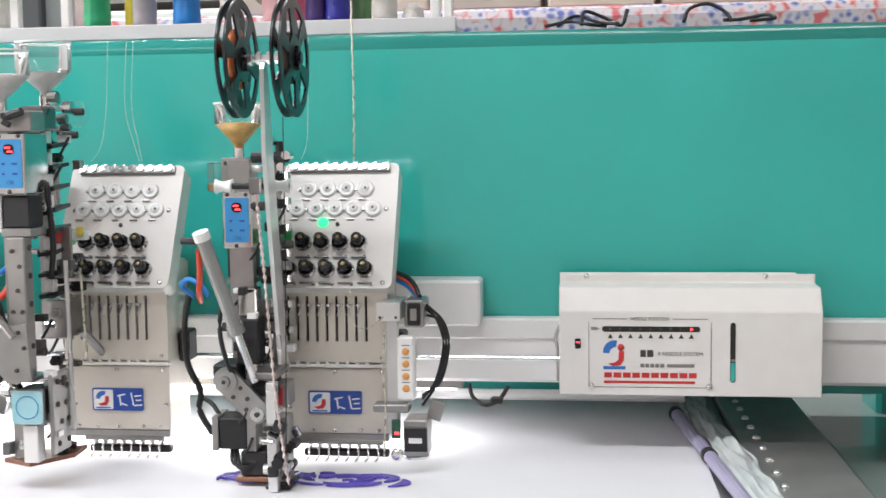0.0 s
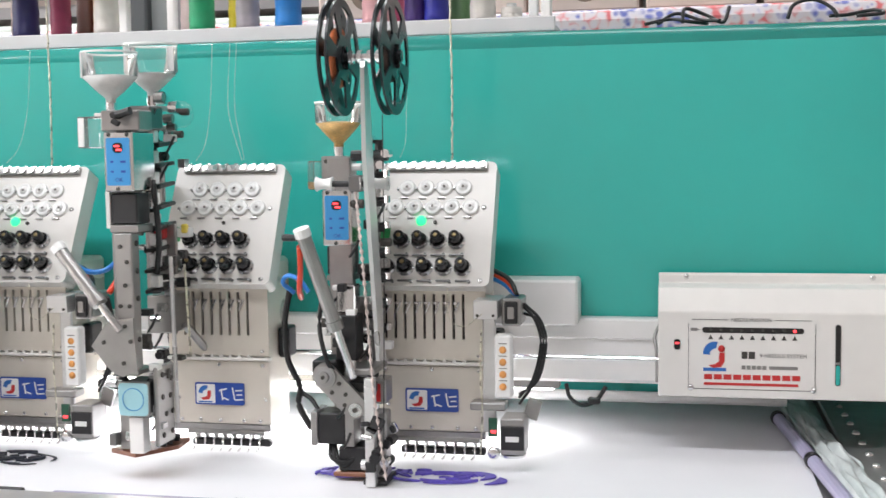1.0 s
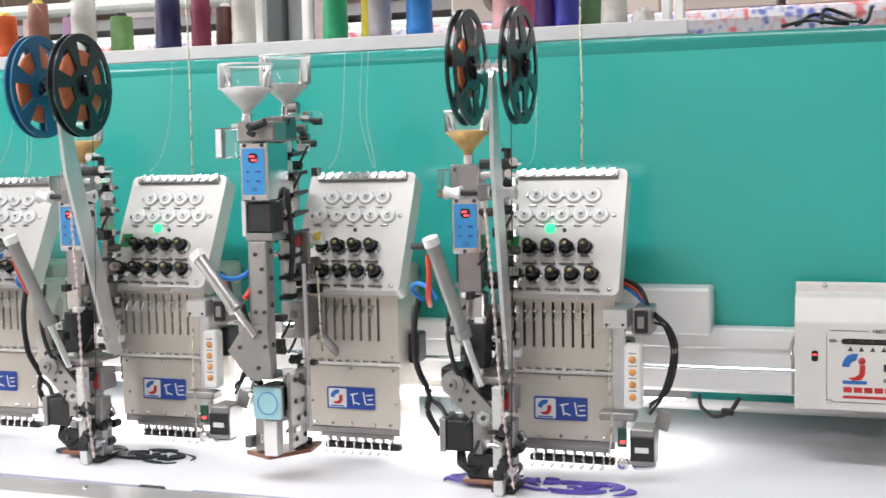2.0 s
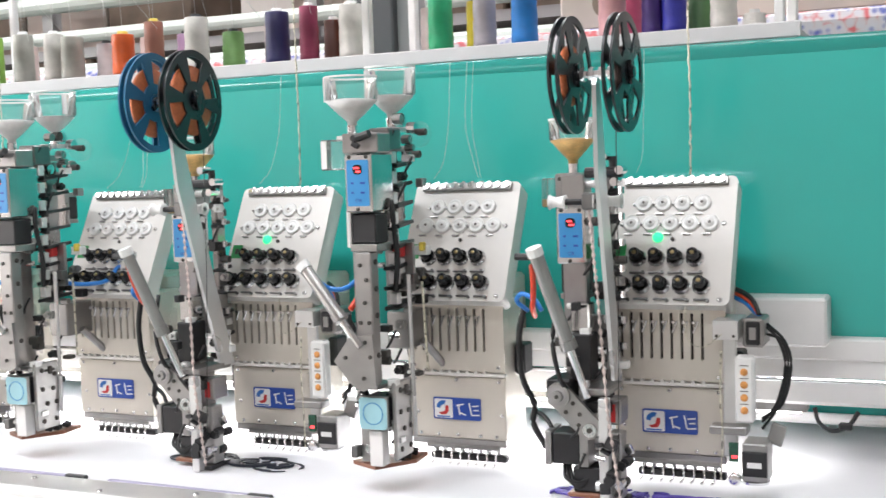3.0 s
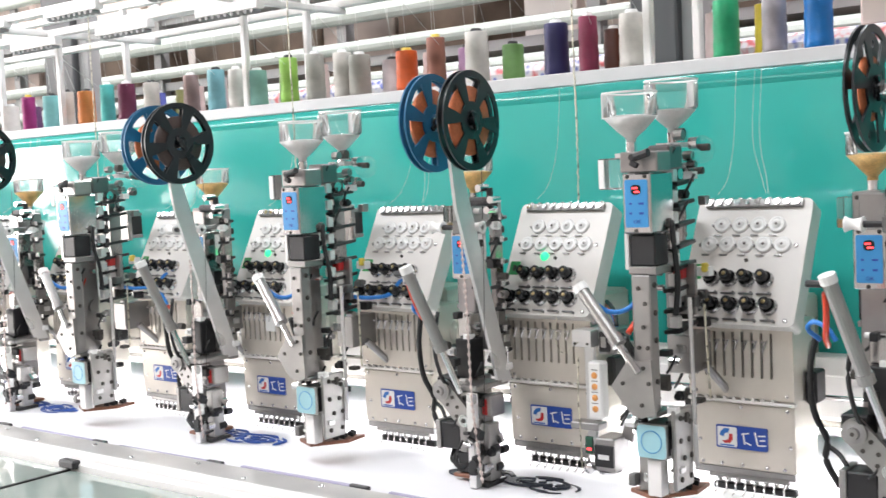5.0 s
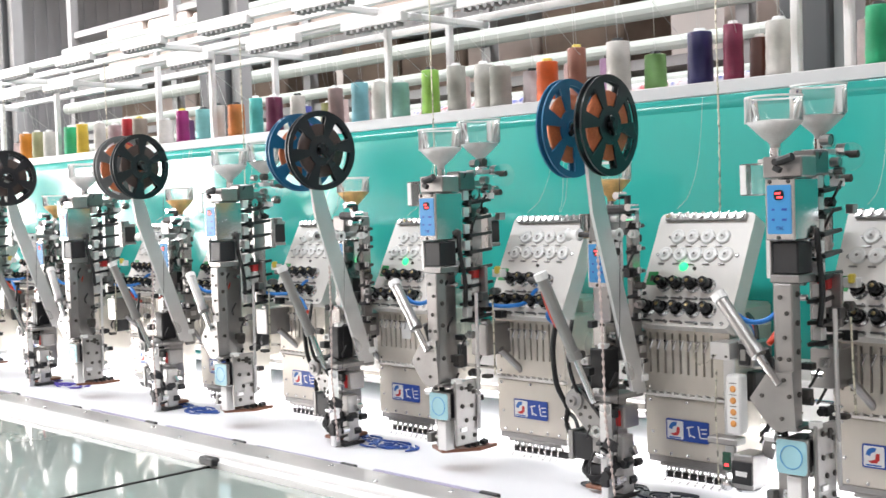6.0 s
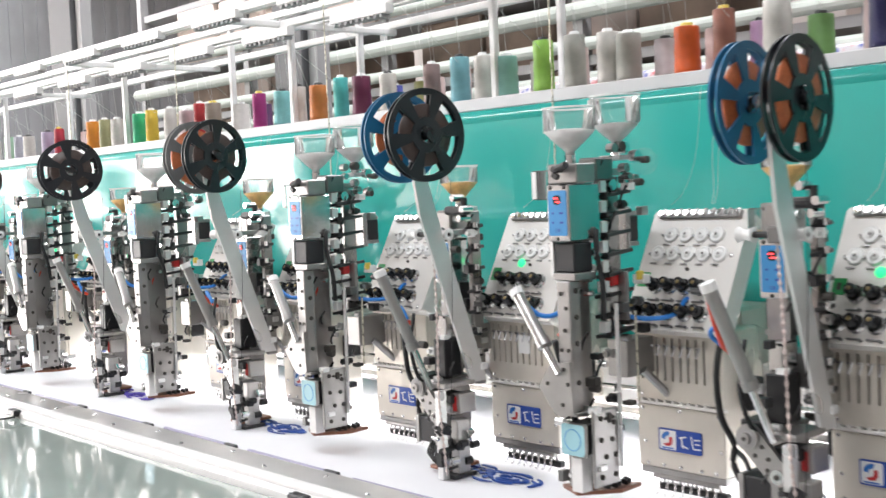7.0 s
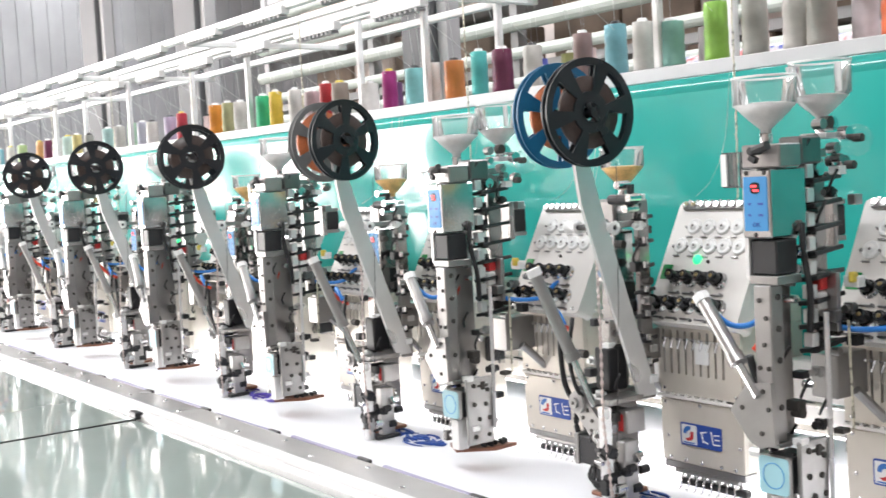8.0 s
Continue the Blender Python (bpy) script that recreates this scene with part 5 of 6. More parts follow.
# ---------- bead device with two hoppers ----------
def bead_device():
    d = thing("bead_device", "aluminium bead device with two clear hoppers and a blue display panel", "embroidery attachment", "bead devices")
    YF_B, XC = -0.200, 0.060  # face and axis of the front column
    display_box(d, XC, 1.324, 1.392, YF_B - 0.004, 0.070)
    pm = part("panel_motor", box(B(), 0.042, 0.082, YF_B + 0.004, YF_B + 0.046, 1.268, 1.312, 0.002), BLACK, d)
    part("motor_flange", box(B(), 0.040, 0.084, YF_B + 0.002, YF_B + 0.05, 1.256, 1.267, 0.001), ALU, pm)
    part("motor_frame", box(B(), 0.0345, 0.0415, YF_B + 0.002, YF_B + 0.06, 1.262, 1.318, 0.001), ALU_BRIGHT, pm)
    part("column", box(B(), 0.046, 0.074, YF_B, YF_B + 0.024, 1.055, 1.255, 0.002), ALU_MATT, d)
    part("column_web", box(B(), 0.028, 0.034, YF_B + 0.030, YF_B + 0.090, 1.05, 1.41, 0.001), ALU_MATT, d)
    bolts(d, [(0.056, 1.236), (0.066, 1.214), (0.054, 1.15), (0.068, 1.15), (0.052, 1.10), (0.068, 1.085), (0.062, 1.18)], YF_B - 0.0005)
    side_bolts(d, 0.0745, [(YF_B + 0.012, 1.24), (YF_B + 0.012, 1.20), (YF_B + 0.012, 1.16), (YF_B + 0.012, 1.10)])
    # top block under the hoppers
    part("top_block", box(B(), 0.026, 0.086, YF_B + 0.012, YF_B + 0.055, 1.402, 1.432, 0.002), ALU, d)
    part("top_bridge", box(B(), 0.010, 0.040, YF_B + 0.056, YF_B + 0.17, 1.412, 1.423, 0.002), ALU_MATT, d)
    part("feed_block", box(B(), 0.044, 0.080, YF_B + 0.062, YF_B + 0.105, 1.404, 1.440, 0.003), ALU_DARK, d)
    b = B()
    rod(b, (0.060, YF_B - 0.004, 1.424), (0.082, YF_B - 0.006, 1.430), 0.006, 8)
    rod(b, (0.056, YF_B + 0.02, 1.424), (0.056, YF_B - 0.008, 1.424), 0.005, 8)
    turned_box(b, pose(0.058, YF_B - 0.004, 1.414, 0, 30, 0), 0.012, 0.008, 0.008, 0.001)
    part("clamp_lever", b, BLACK, d)
    hopper(d, 0.002, -0.108, 1.445, 0.041, 0.047, 0.22, WHITE_BEADS)
    hopper(d, 0.032, -0.030, 1.458, 0.041, 0.052, 0.10, WHITE_BEADS)
    part("hopper_seat", box(B(), -0.016, 0.030, -0.128, -0.088, 1.424, 1.431, 0.001), ALU_BRIGHT, d)
    part("hopper_seat", box(B(), 0.012, 0.054, -0.05, -0.010, 1.436, 1.444, 0.001), ALU_BRIGHT, d)
    # white strips that stand in for highlights on the clear hopper walls
    for fx, fy, fz in ((-0.036, -0.127, 1.484), (0.0, -0.058, 1.497), (0.066, -0.044, 1.497)):
        part("hopper_tag", box(B(), fx, fx + 0.010, fy - 0.001, fy + 0.001, fz, fz + 0.038), WHITE_PLASTIC, d)
    part("catch_box", box(B(), -0.016, 0.020, YF_B + 0.02, YF_B + 0.055, 1.378, 1.424, 0.002), CLEAR, d, "clear acrylic catch box")
    part("catch_strip", box(B(), -0.013, -0.004, YF_B + 0.0175, YF_B + 0.0195, 1.380, 1.422), WHITE_PLASTIC, d)
    rnd = random.Random(5)
    for i in range(14):
        b = B()
        cx, cz, cy = 0.052 + rnd.uniform(-0.012, 0.03), 1.388 + rnd.uniform(0, 0.072), rnd.uniform(-0.09, -0.01)
        rod(b, (cx - 0.007, cy, cz), (cx + 0.007, cy, cz), rnd.uniform(0.005, 0.010), 10)
        part("feed_fitting", b, (CHROME, ALU, INK)[i % 3], d)
    b = B()
    lathe(b, [(0.022, 0), (0.022, 0.004), (0.012, 0.006), (0, 0.006)], (0.062, 0.004, 1.432), (0.7, -1, 0), 16)
    part("feed_disc", b, CLEAR, d)
    sm = part("side_motor", box(B(), -0.014, 0.020, -0.010, 0.034, 1.302, 1.344, 0.002), BLACK, d)
    part("motor_cap", box(B(), -0.014, 0.020, -0.010, 0.034, 1.294, 1.3015, 0.001), ALU, sm)
    part("motor_cap", box(B(), -0.014, 0.020, -0.010, 0.034, 1.3445, 1.352, 0.001), ALU, sm)
    part("motor_plate", box(B(), -0.004, 0.040, -0.022, -0.0105, 1.290, 1.360, 0.001), ALU, sm)
    part("clip_rail", box(B(), 0.034, 0.046, -0.075, -0.045, 1.16, 1.41, 0.002), ALU, d)
    for i in range(8):
        z = 1.165 + 0.031 * i
        b = B()
        turned_box(b, pose(0.064, -0.085, z, 4, -8, 6), 0.030, 0.070, 0.006, 0.001)
        rod(b, (0.062, -0.10, z - 0.008), (0.062, -0.10, z + 0.012), 0.007, 8)
        part("black_clip", b, BLACK, d)
        b = B()
        part("clip_nut", box(b, 0.066, 0.080, -0.128, -0.114, z + 0.004, z + 0.022, 0.001), ALU_BRIGHT, d)
    part("valve_plate", box(B(), 0.060, 0.090, -0.088, -0.080, 1.185, 1.262, 0.001), ALU, d)
    part("valve", box(B(), 0.062, 0.078, -0.106, -0.089, 1.240, 1.258, 0.002), LOGO_RED, d)
    part("valve", box(B(), 0.063, 0.077, -0.108, -0.089, 1.214, 1.238, 0.002), WHITE_PLASTIC, d)
    part("plug", box(B(), 0.086, 0.095, -0.06, -0.048, 1.246, 1.260, 0.002), YELLOW, d)
    fittings(d, 31, 40, (0.042, 0.090), (-0.16, -0.03), (1.04, 1.42))
    b = B()
    hose(b, [(0.086, YF_B + 0.05, 1.33), (0.092, YF_B + 0.045, 1.29), (0.088, YF_B + 0.06, 1.24), (0.078, YF_B + 0.07, 1.19)], 0.0045, 6, 5)
    part("cable", b, CABLE, d)
    fittings(d, 32, 22, (0.024, 0.100), (-0.18, -0.08), (0.940, 1.06))
    # air cylinder, gusset and hoses
    air_cylinder(d, (-0.040, YF_B + 0.005, 1.228), (0.058, YF_B - 0.012, 1.115), 0.0098)
    b = B()
    hose(b, [(-0.028, YF_B + 0.006, 1.216), (-0.008, YF_B + 0.02, 1.198), (0.018, YF_B + 0.03, 1.200), (0.040, YF_B + 0.04, 1.222)], 0.004, 7, 5)
    part("hose", b, BLUE_HOSE, d, "blue air hose")
    b = B()
    hose(b, [(0.020, YF_B + 0.03, 1.165), (0.028, YF_B + 0.05, 1.19), (0.030, YF_B + 0.06, 1.215), (0.020, YF_B + 0.08, 1.24)], 0.0045, 7, 5)
    part("hose", b, RED_HOSE, d, "red air hose")
    gus = [(-0.044, 0.0), (-0.018, 0.036), (0.022, 0.042), (0.026, -0.036), (0.004, -0.044), (-0.010, -0.040), (-0.022, -0.028)]
    part("gusset", prism(B(), gus, front(0.054, YF_B - 0.002, 1.092), 0.007), ALU_MATT, d, "bent grey aluminium gusset plate")
    bolts(d, [(0.030, 1.098), (0.064, 1.122), (0.072, 1.10), (0.060, 1.068)], YF_B - 0.0092)
    b = B()
    hose(b, [(0.020, YF_B + 0.02, 1.16), (0.024, YF_B + 0.03, 1.12), (0.030, YF_B + 0.04, 1.06), (0.034, YF_B + 0.05, 1.02)], 0.0055, 7, 5)
    part("harness", b, CABLE, d)
    part("guide_tube", rod(B(), (0.096, -0.12, 1.215), (0.104, -0.13, 0.965), 0.0034, 8), ALU_BRIGHT, d, "pale guide tube")
    part("gold_string", rod(B(), (0.100, -0.08, 1.20), (0.110, -0.09, 1.06), 0.0018, 6), GOLD_CORD, d)
    # lower carriage with cyan plated motor
    part("carriage", box(B(), 0.040, 0.076, YF_B + 0.004, YF_B + 0.06, 1.048, 1.054, 0.001), ALU, d)
    for zz in (1.040, 1.030, 1.020):
        part("spring_washer", rod(B(), (0.030, YF_B + 0.03, zz - 0.003), (0.030, YF_B + 0.03, zz + 0.003), 0.008, 12), CHROME, d)
    lm = part("lower_motor", box(B(), 0.046, 0.088, YF_B + 0.012, YF_B + 0.062, 0.990, 1.036, 0.002), BLACK, d)
    part("motor_face", box(B(), 0.044, 0.090, YF_B + 0.003, YF_B + 0.0115, 0.988, 1.038, 0.001), ALU, lm)
    pl = part("motor_plate", prism(B(), rounded(0.046, 0.048, 0.006, 3), front(0.067, YF_B + 0.003, 1.013), 0.0015), CYAN_PLATE, lm, "pale cyan motor name plate")
    b = B()
    lathe(b, [(0.017, 0), (0.017, 0.0006), (0.0158, 0.0006), (0.0158, 0)], (0.067, YF_B + 0.0014, 1.013), (0, -1, 0), 24)
    part("plate_ring", b, BLUE_PANEL, pl)
    part("side_plate", box(B(), 0.092, 0.099, YF_B + 0.015, YF_B + 0.072, 0.940, 1.058, 0.002), ALU_MATT, d)
    side_bolts(d, 0.0995, [(YF_B + 0.03, 1.045), (YF_B + 0.06, 1.035), (YF_B + 0.03, 1.012), (YF_B + 0.055, 1.01), (YF_B + 0.04, 0.985), (YF_B + 0.03, 0.955), (YF_B + 0.06, 0.955), (YF_B + 0.062, 0.985)])
    part("foot_column", box(B(), 0.056, 0.078, YF_B + 0.008, YF_B + 0.03, 0.931, 0.985, 0.001), WHITE, d)
    part("foot_column", box(B(), 0.030, 0.050, YF_B + 0.03, YF_B + 0.07, 0.931, 0.985, 0.001), ALU, d)
    b = B()
    prism(b, [(0.012, 0.035), (0.062, 0.012), (0.104, 0.07), (0.100, 0.12), (0.030, 0.075)], Matrix.Translation((0, YF_B, 0.924)), 0.006)
    part("foot_plate", b, BROWN_FOOT, d, "copper brown foot plate")
    for i in range(5):
        b = B()
        turned_box(b, pose(0.084 + 0.005 * (i % 2), YF_B + 0.105 - 0.012 * i, 0.9345, 0, 12, 8 * i), 0.012, 0.006, 0.008, 0.001)
        part("foot_clip", b, BLACK, d)
    # stays back to the beam
    b = B()
    rod(b, (0.080, -0.04, 1.10), (0.118, 0.07, 0.985), 0.007, 8)
    part("stay", b, ALU, d)
    part("mount", box(B(), 0.030, 0.072, -0.069, 0.19, 1.09, 1.15, 0.002), ALU_MATT, d)
    return d


def device_x(k):
    return head_x(k) - 0.041 - 0.078


reel_kinds = [(0, 0, REEL_BLACK, REEL_BLACK, ORANGE_SEQ, DARK_FILL, 0.040, -0.008), (2, 3, REEL_BLUE, REEL_BLACK, ORANGE_SEQ, ORANGE_SEQ, 0.054, 0.0),
              (4, -5, REEL_BLUE, REEL_BLACK, ORANGE_SEQ, DARK_FILL, 0.050, 0.0), (6, 4, REEL_GREY, REEL_BLACK, ORANGE_SEQ, DARK_FILL, 0.060, 0.0),
              (8, -17, REEL_BLACK, REEL_BLACK, DARK_FILL, DARK_FILL, 0.050, 0.0)]
masters = {}
for k, sw, ma, mb, fa, fb_, fr_, sh in reel_kinds:
    o = reel_device(k, sw, ma, mb, fa, fb_, fr_, sh)
    o.matrix_basis = pose(device_x(k), 0, 0)
    o["label"] = "cord device with " + ("blue and black" if ma is REEL_BLUE else "grey and black" if ma is REEL_GREY else "two black") + " sequin reels on a slanting arm"
    masters[k] = o
for k in range(10, NHEADS, 2):
    copy_thing(masters[8], pose(device_x(k), 0, 0, 0, 0, 0))
bd = bead_device()
bd.matrix_basis = pose(device_x(1), 0, 0)
for k in range(3, NHEADS, 2):
    copy_thing(bd, pose(device_x(k), 0, 0))
for k in range(3, NHEADS, 2):
    x_ = device_x(k)
    b = B()
    hose(b, [(x_ + 0.085, -0.08, 1.19), (x_ + 0.11, -0.06, 1.186), (x_ + 0.135, -0.03, 1.19), (x_ + 0.138, 0.0, 1.212), (x_ + 0.115, 0.05, 1.205)], 0.004, 7, 5)
    tagged(part("air_hose", b, BLUE_HOSE), "blue air hose looped beside a bead device", "hose", "air hoses")
st = tagged(part("paper_label", box(B(), head_x(4) - 0.004, head_x(4) + 0.024, -0.0052, -0.0042, 1.098, 1.131), WHITE_PLASTIC), "small white paper label stuck on a head", "label")


# ---------- embroidered motifs on the cloth ----------
def motif(x, y, mat, label, seed, size=1.0):
    rnd = random.Random(seed)
    b = B()
    for side in (-1, 1):
        cx = x + side * 0.055 * size
        for i in range(26):
            a0 = rnd.uniform(0, 360)
            r0 = rnd.uniform(0.008, 0.052) * size
            ln = rnd.uniform(35, 95)
            w = rnd.uniform(0.003, 0.0085) * size
            ox, oy = rnd.uniform(-0.024, 0.024) * size, rnd.uniform(-0.014, 0.014) * size
            n = 9
            outer, inner = [], []
            for j in range(n + 1):
                f = j / n
                a = radians(a0 + ln * f)
                ww = w * math.sin(math.pi * min(1, max(0.02, f))) + 0.0006
                outer.append((cx + ox + (r0 + ww) * math.cos(a) * 1.15, y + oy + (r0 + ww) * math.sin(a) * 0.62))
                inner.append((cx + ox + (r0 - ww * 0.5) * math.cos(a) * 1.15, y + oy + (r0 - ww * 0.5) * math.sin(a) * 0.62))
            prism(b, outer + inner[::-1], Matrix.Translation((0, 0, TZ + 0.0015)), 0.0012 + 0.00012 * i)
    return tagged(part("embroidered_flower", b, mat), label, "embroidery", "embroidered motifs")


motif(0.0, -0.085, EMB_VIOLET, "violet embroidered flower on the white cloth", 3, 1.2)
motif(head_x(2) - 0.03, -0.08, EMB_DARK, "black and grey embroidered flower on the white cloth", 4)
motif(head_x(4) - 0.03, -0.08, EMB_BLUE, "blue embroidered flower on the white cloth", 5)
motif(head_x(6) - 0.03, -0.08, EMB_BLUE, "blue embroidered flower on the white cloth", 8)
motif(head_x(8) - 0.03, -0.08, EMB_VIOLET, "violet embroidered flower on the white cloth", 9)

# ---------- needle position control box ----------
cb = thing("control_box", "cream sheet-metal needle position control box on the beam", "control box")
X0, X1, YF_ = 0.392, 0.813, 0.085
_b = B()
prof = [(0.165, 0.981), (YF_, 0.981), (YF_, 1.114), (YF_ + 0.020, 1.150), (0.150, 1.152), (0.150, 1.166), (0.154, 1.166), (0.165, 1.15)]
rings = [[_b.verts.new((x, y, z)) for y, z in prof] for x in (X0, X1)]
for i in range(len(prof)):
    _b.faces.new((rings[0][i], rings[0][(i + 1) % len(prof)], rings[1][(i + 1) % len(prof)], rings[1][i]))
_b.faces.new(rings[0])
_b.faces.new(rings[1][::-1])
bmesh.ops.recalc_face_normals(_b, faces=_b.faces[:])
bmesh.ops.bevel(_b, geom=[e for e in _b.edges], offset=0.0015, segments=1, affect="EDGES")
part("case", _b, CREAM, cb, "cream painted sheet-metal case")
part("back_flange", box(B(), X0, X1 - 0.03, 0.152, 0.158, 1.150, 1.168, 0.001), CREAM, cb)
part("mount", box(B(), X0 + 0.05, X1 - 0.05, 0.158, 0.19, 0.99, 1.14), ALU_MATT, cb)
for sx in (X0 + 0.045, X1 - 0.08):
    b = B()
    lathe(b, [(0.0045, 0), (0.0045, 0.002), (0.002, 0.0035), (0, 0.0035)], (sx, 0.152, 1.162), (0, -1, 0), 10)
    part("screw", b, CHROME, cb)
fx0, fx1, fz0, fz1 = 0.440, 0.638, 0.994, 1.103
yb = YF_
fr = B()
for x0, x1, z0, z1 in ((fx0, fx1, fz0, fz0 + 0.0008), (fx0, fx0 + 0.0008, fz0, fz1 - 0.006), (fx1 - 0.0008, fx1, fz0, fz1 - 0.006), (fx0 + 0.006, fx0 + 0.062, fz1 - 0.0008, fz1), (fx1 - 0.062, fx1 - 0.006, fz1 - 0.0008, fz1)):
    box(fr, x0, x1, yb - 0.0006, yb, z0, z1)
part("face_border", fr, INK, cb)
lettering("face_words", "NEEDLE POSITION", 0.0072, INK, cb, front((fx0 + fx1) / 2, yb - 0.0004, fz1 - 0.0005), 0.062)
win_ = part("position_window", prism(B(), rounded(0.158, 0.0085, 0.004, 4), front(0.541, yb, 1.0865), 0.0008), DARK, cb, "dark needle position window")
for i in range(9):
    xx = 0.4755 + 0.0163 * i
    b = B()
    lathe(b, [(0.0026, 0), (0.0024, 0.0006), (0, 0.0008)], (xx, yb - 0.0008, 1.0865), (0, -1, 0), 8)
    part("position_lamp", b, RED_GLOW if i == 8 else INK, win_)
    part("triangle_mark", prism(B(), [(-0.004, -0.0035), (0.004, -0.0035), (0, 0.0038)], front(xx, yb, 1.0755), 0.0005), INK, cb)
part("hand_mark", prism(B(), [(-0.008, -0.002), (0.002, -0.002), (0.003, -0.0005), (0.009, 0.0), (0.003, 0.0012), (0.002, 0.003), (-0.008, 0.003)], front(0.452, yb, 1.0865), 0.0004), GREY_INK, cb)
sw_ = part("digit_window", prism(B(), rounded(0.010, 0.016, 0.003, 3), front(0.4225, yb, 1.063), 0.001), BLACK_GLOSS, cb)
part("digit", box(B(), 0.4195, 0.4255, yb - 0.0016, yb - 0.0011, 1.064, 1.0665), RED_GLOW, sw_)
sl = part("view_slot", prism(B(), rounded(0.0085, 0.094, 0.004, 4), front(0.672, yb, 1.0505), 0.0008), DARK, cb)
part("slot_pointer", box(B(), 0.668, 0.676, yb - 0.0014, yb - 0.0009, 1.0365, 1.040), GREY_INK, sl)
part("slot_lower_view", prism(B(), rounded(0.0065, 0.030, 0.003, 3), front(0.672, yb - 0.0009, 1.020), 0.0004), TEAL, sl)
arc = [(0.0185 * math.cos(radians(a)), 0.0185 * math.sin(radians(a))) for a in range(75, 190, 10)] + [(0.010 * math.cos(radians(a)) + 0.002, 0.010 * math.sin(radians(a)) - 0.002) for a in range(180, 80, -10)]
part("emblem_arc", prism(B(), arc, front(0.482, yb, 1.050), 0.0006), LOGO_MID, cb)
b = B()
lathe(b, [(0.0055, 0), (0.0055, 0.0006), (0, 0.0006)], (0.4925, yb, 1.0575), (0, -1, 0), 14)
part("emblem_dot", b, LOGO_RED, cb)
hook = [(0.0155, 0.006), (0.0155, -0.008), (0.010, -0.0165), (-0.002, -0.018), (-0.010, -0.014), (0.0, -0.0125), (0.0065, -0.008), (0.0075, 0.006)]
part("emblem_hook", prism(B(), hook, front(0.482, yb, 1.0455), 0.0006), LOGO_RED, cb)
part("emblem_bar", box(B(), 0.464, 0.500, yb - 0.0006, yb, 1.0225, 1.0275), LOGO_MID, cb)
for bx0, bx1, bz, bh, mt in ((0.524, 0.533, 1.048, 0.011, INK), (0.535, 0.545, 1.048, 0.011, INK)):
    part("model_bar", box(B(), bx0, bx1, yb - 0.0006, yb, bz - bh / 2, bz + bh / 2), mt, cb)
lettering("face_words", "9 NEEDLE SYSTEM", 0.0085, GREY_INK, cb, front(0.5885, yb - 0.0004, 1.0475), 0.072)
for i in range(5):
    part("caption_bar", box(B(), 0.524 + 0.008 * i, 0.5305 + 0.008 * i, yb - 0.0006, yb, 1.026, 1.032), GREY_INK, cb)
part("caption_bar", box(B(), 0.567, 0.611, yb - 0.0006, yb, 1.0265, 1.0315), GREY_INK, cb)
for i in range(10):
    part("maker_bar", box(B(), 0.4655 + 0.0152 * i, 0.478 + 0.0152 * i, yb - 0.0006, yb, 1.0095, 1.0175), LOGO_RED, cb)
part("maker_bar", box(B(), 0.465, 0.612, yb - 0.0006, yb, 1.0005, 1.0045), LOGO_RED, cb)
for sx in (fx0 + 0.004, fx1 - 0.003):
    b = B()
    lathe(b, [(0.0052, 0), (0.005, 0.002), (0.002, 0.0035), (0, 0.0035)], (sx, yb, fz0 + 0.002), (0, -1, 0), 10)
    part("screw", b, CHROME, cb)
b = B()
hose(b, [(X0 + 0.005, 0.12, 1.095), (X0 - 0.006, 0.11, 1.07), (X0 - 0.003, 0.10, 1.05), (X0 - 0.002, 0.10, 1.0)], 0.003, 6, 5)
part("grey_lead", b, ALU_MATT, cb)

for o in list(cb.children):
    o.matrix_basis = Matrix.Translation((0.0088, 0, 0)) @ Matrix.Diagonal((0.957, 1, 1, 1)) @ o.matrix_basis

# cables lying on the beam and a lead hanging under it
for i, pts in enumerate((
    [(0.36, 0.22, 1.571), (0.40, 0.24, 1.580), (0.43, 0.22, 1.573), (0.46, 0.25, 1.572)],
    [(0.42, 0.22, 1.572), (0.425, 0.24, 1.596), (0.46, 0.25, 1.585), (0.485, 0.23, 1.571), (0.495, 0.235, 1.597)],
    [(0.38, 0.23, 1.572), (0.41, 0.25, 1.590), (0.45, 0.24, 1.577), (0.48, 0.22, 1.573)],
    [(0.585, 0.22, 1.572), (0.595, 0.225, 1.594), (0.625, 0.23, 1.602), (0.652, 0.225, 1.588), (0.662, 0.22, 1.572)],
    [(0.65, 0.22, 1.574), (0.68, 0.24, 1.577), (0.72, 0.24, 1.583), (0.73, 0.22, 1.575), (0.69, 0.215, 1.572)],
)):
    b = B()
    hose(b, pts, 0.0032, 6, 6)
    tagged(part("loose_cable", b, CABLE), "loose black cable lying on the teal beam", "cable", "loose cables")
b = B()
hose(b, [(0.235, 0.14, 0.985), (0.242, 0.13, 0.965), (0.262, 0.12, 0.955), (0.285, 0.12, 0.963), (0.30, 0.13, 0.984)], 0.0035, 6, 6)
box(b, 0.272, 0.292, 0.113, 0.127, 0.958, 0.968, 0.002)
tagged(part("hanging_lead", b, CABLE), "black lead looped under the beam", "cable")

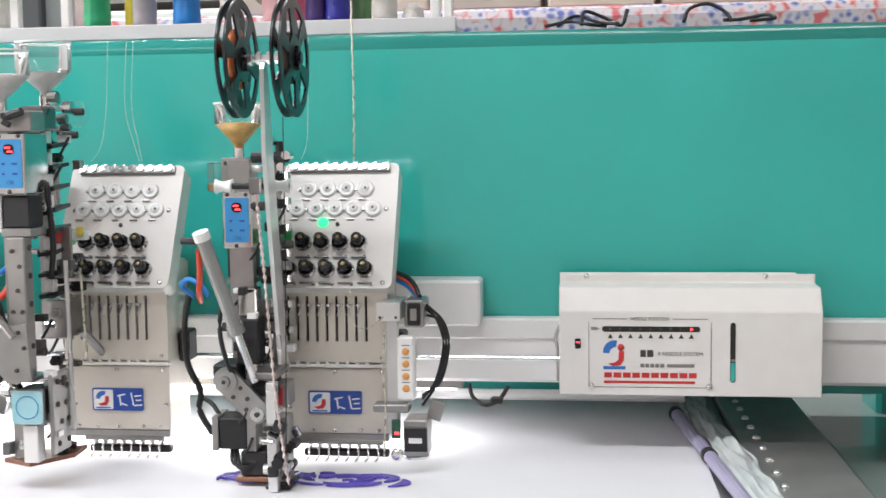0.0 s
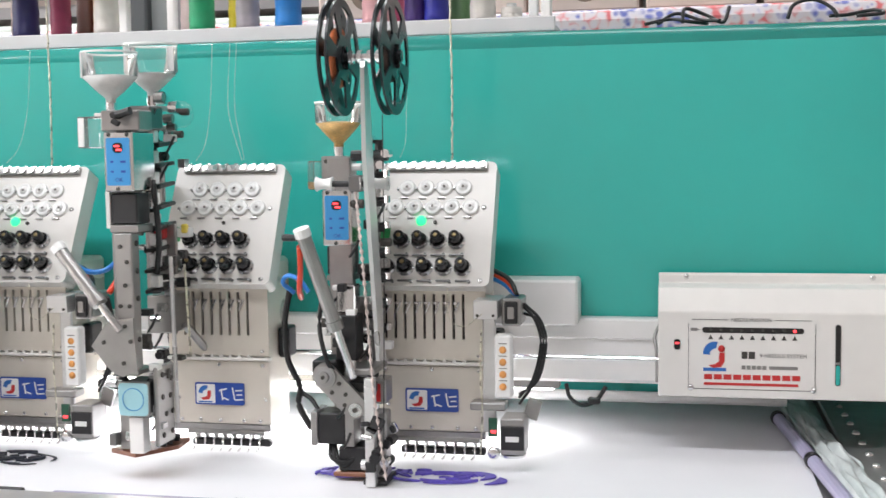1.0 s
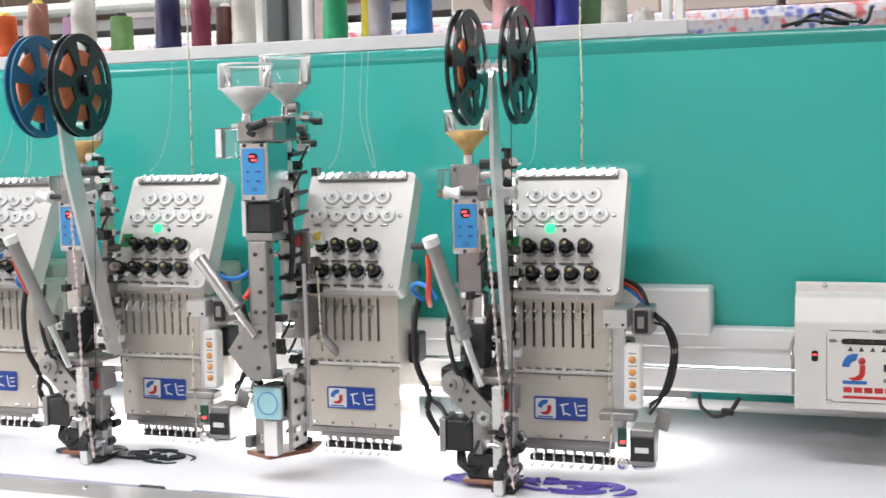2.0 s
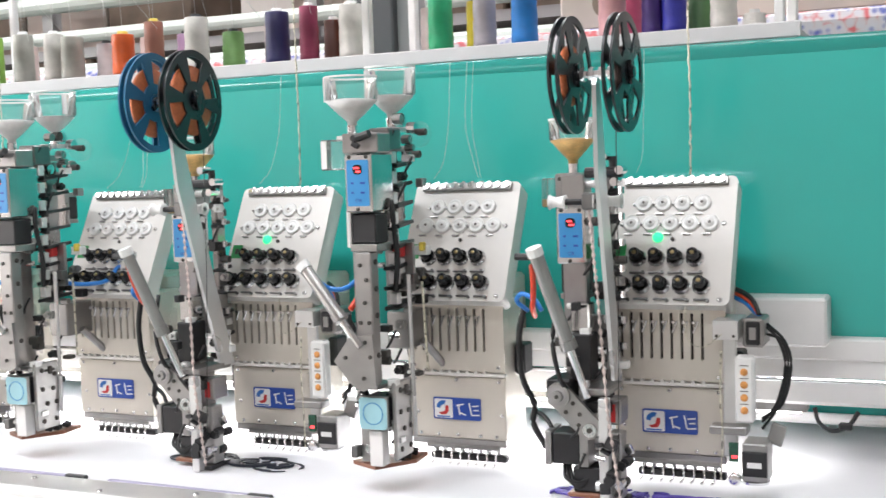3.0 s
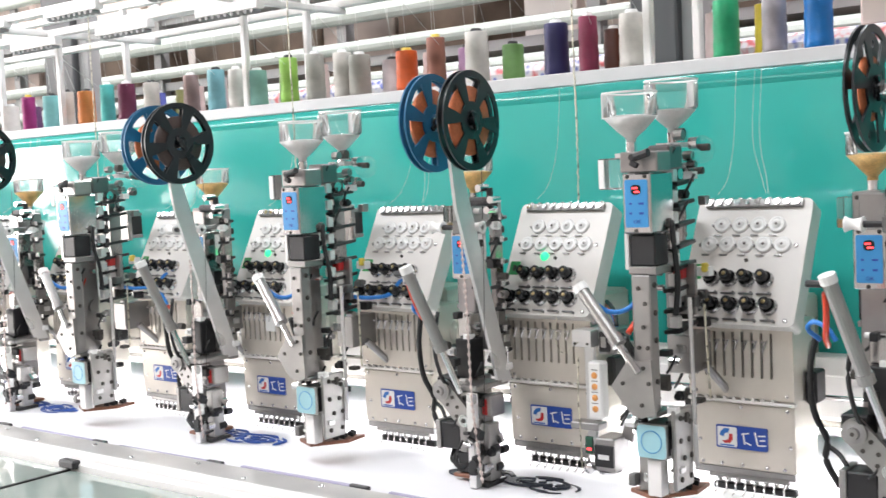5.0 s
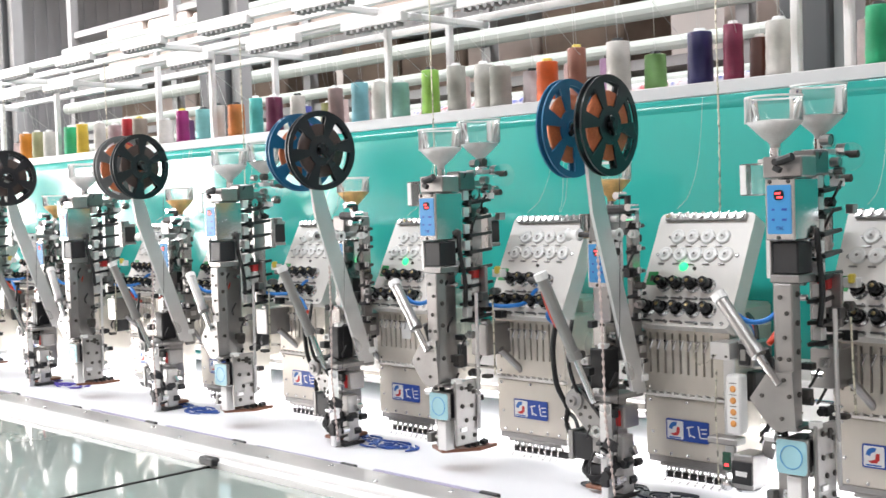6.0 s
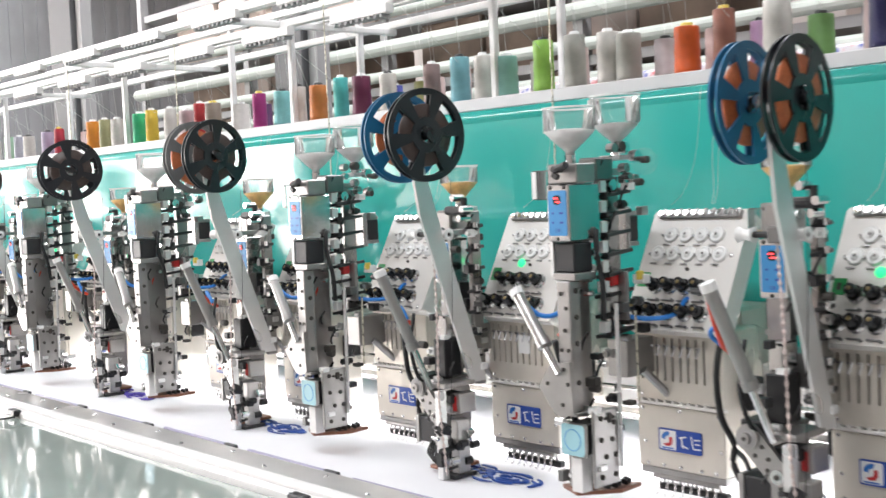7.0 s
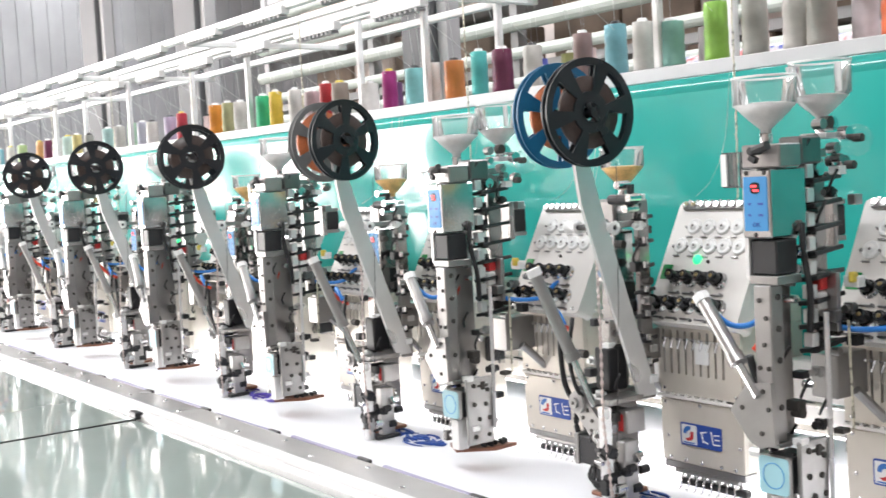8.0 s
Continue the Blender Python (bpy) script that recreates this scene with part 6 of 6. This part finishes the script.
# ---------- what stands behind the machine ----------
fb = thing("wrapped_bale", "long bale in red and blue floral wrapping", "bale")
part("bale", box(B(), -2.9, 3.4, 1.45, 1.95, 1.35, 1.752, 0.03, 2), FLORAL, fb)
part("trestle", box(B(), -2.8, 3.3, 1.5, 1.9, 0, 1.35), GREY_STEEL, fb)
for i in range(5):
    cx = 0.78 - 0.31 * i
    c = thing("carton", "pinkish beige carton with a round hand hole", "carton", "stacked cartons")
    c.location = (cx, 1.70, 1.752)
    part("case", box(B(), -0.145, 0.145, -0.2, 0.2, 0, 0.20 + 0.02 * (i % 3), 0.006), BOX_MAT, c)
    b = B()
    lathe(b, [(0.05, 0.0), (0.047, 0.004), (0.030, 0.004), (0.028, 0.0)], (0.0, -0.2, 0.075), (0, -1, 0), 20)
    part("hole_rim", b, BROWN_MAT, c)
    # flat dark disc painted in place of the shade inside the hole
    part("hand_hole", rod(B(), (0.0, -0.2015, 0.075), (0.0, -0.1995, 0.075), 0.029, 20), DARK, c)
for i in range(13):
    x = -0.95 - 0.5 * i
    for j in range(3):
        if (i * 7 + j * 3) % 5 == 4:
            continue
        o = thing("board_stack", "brown stack of boards on a rack", "board stack", "stacked boards")
        o.location = (x, 2.75 + 0.1 * (j % 2), 0)
        part("block", box(B(), -0.24, 0.24, -0.2, 0.2, 1.616 + 0.36 * j, 1.616 + 0.36 * j + 0.20 + 0.06 * ((i + j) % 3), 0.01), BROWN_MAT if (i + j) % 3 else BOX_MAT, o)
rk = thing("storage_rack", "tall storage rack with pinkish bundles", "rack")
for z, r in ((1.86, 0.035), (2.02, 0.03), (2.17, 0.04), (2.36, 0.03), (2.58, 0.035)):
    part("pipe", rod(B(), (-7.6, 2.48 - r, z), (-0.9, 2.48 - r, z), r, 12), PALE_PIPE, rk, "long pale painted pipe")
for z in (0.6, 1.2, 1.6, 1.96, 2.32, 2.72):
    part("shelf", box(B(), -7.65, 0.8, 2.5, 3.0, z - 0.03, z + 0.015), GREY_STEEL, rk)
for i in range(7):
    x = 0.8 - 1.4 * i
    part("upright", box(B(), x - 0.03, x + 0.03, 2.48, 2.54, 0, 3.2), GREY_STEEL, rk)
for i in range(8):
    x = -3.0 - 0.55 * i
    o = thing("wrapped_bundle", "large pinkish white wrapped bundle on the rack", "bundle", "wrapped bundles")
    o.location = (x, 2.7, 2.335)
    part("pack", box(B(), -0.25, 0.25, -0.2, 0.25, 0, 0.30 + 0.03 * (i % 4), 0.03, 2), BOX_MAT, o)
for cx, cy, w in ((-1.06, 1.25, 0.07), (-3.75, 1.2, 0.10), (-5.9, 1.2, 0.14), (-7.4, 1.2, 0.14)):
    c = thing("steel_column", "dark grey painted steel column behind the machine", "column", "steel columns")
    c.location = (cx, cy, 0)
    part("shaft", box(B(), -w, w, -0.06, 0.06, 0, 3.9, 0.005), COLUMN_MAT, c)
    part("flange", box(B(), w + 0.001, w + 0.06, -0.03, 0.03, 0, 3.9), GREY_STEEL, c)


def motions():
    """Nothing but the camera moves: the machine stands at rest while it is filmed."""


motions()
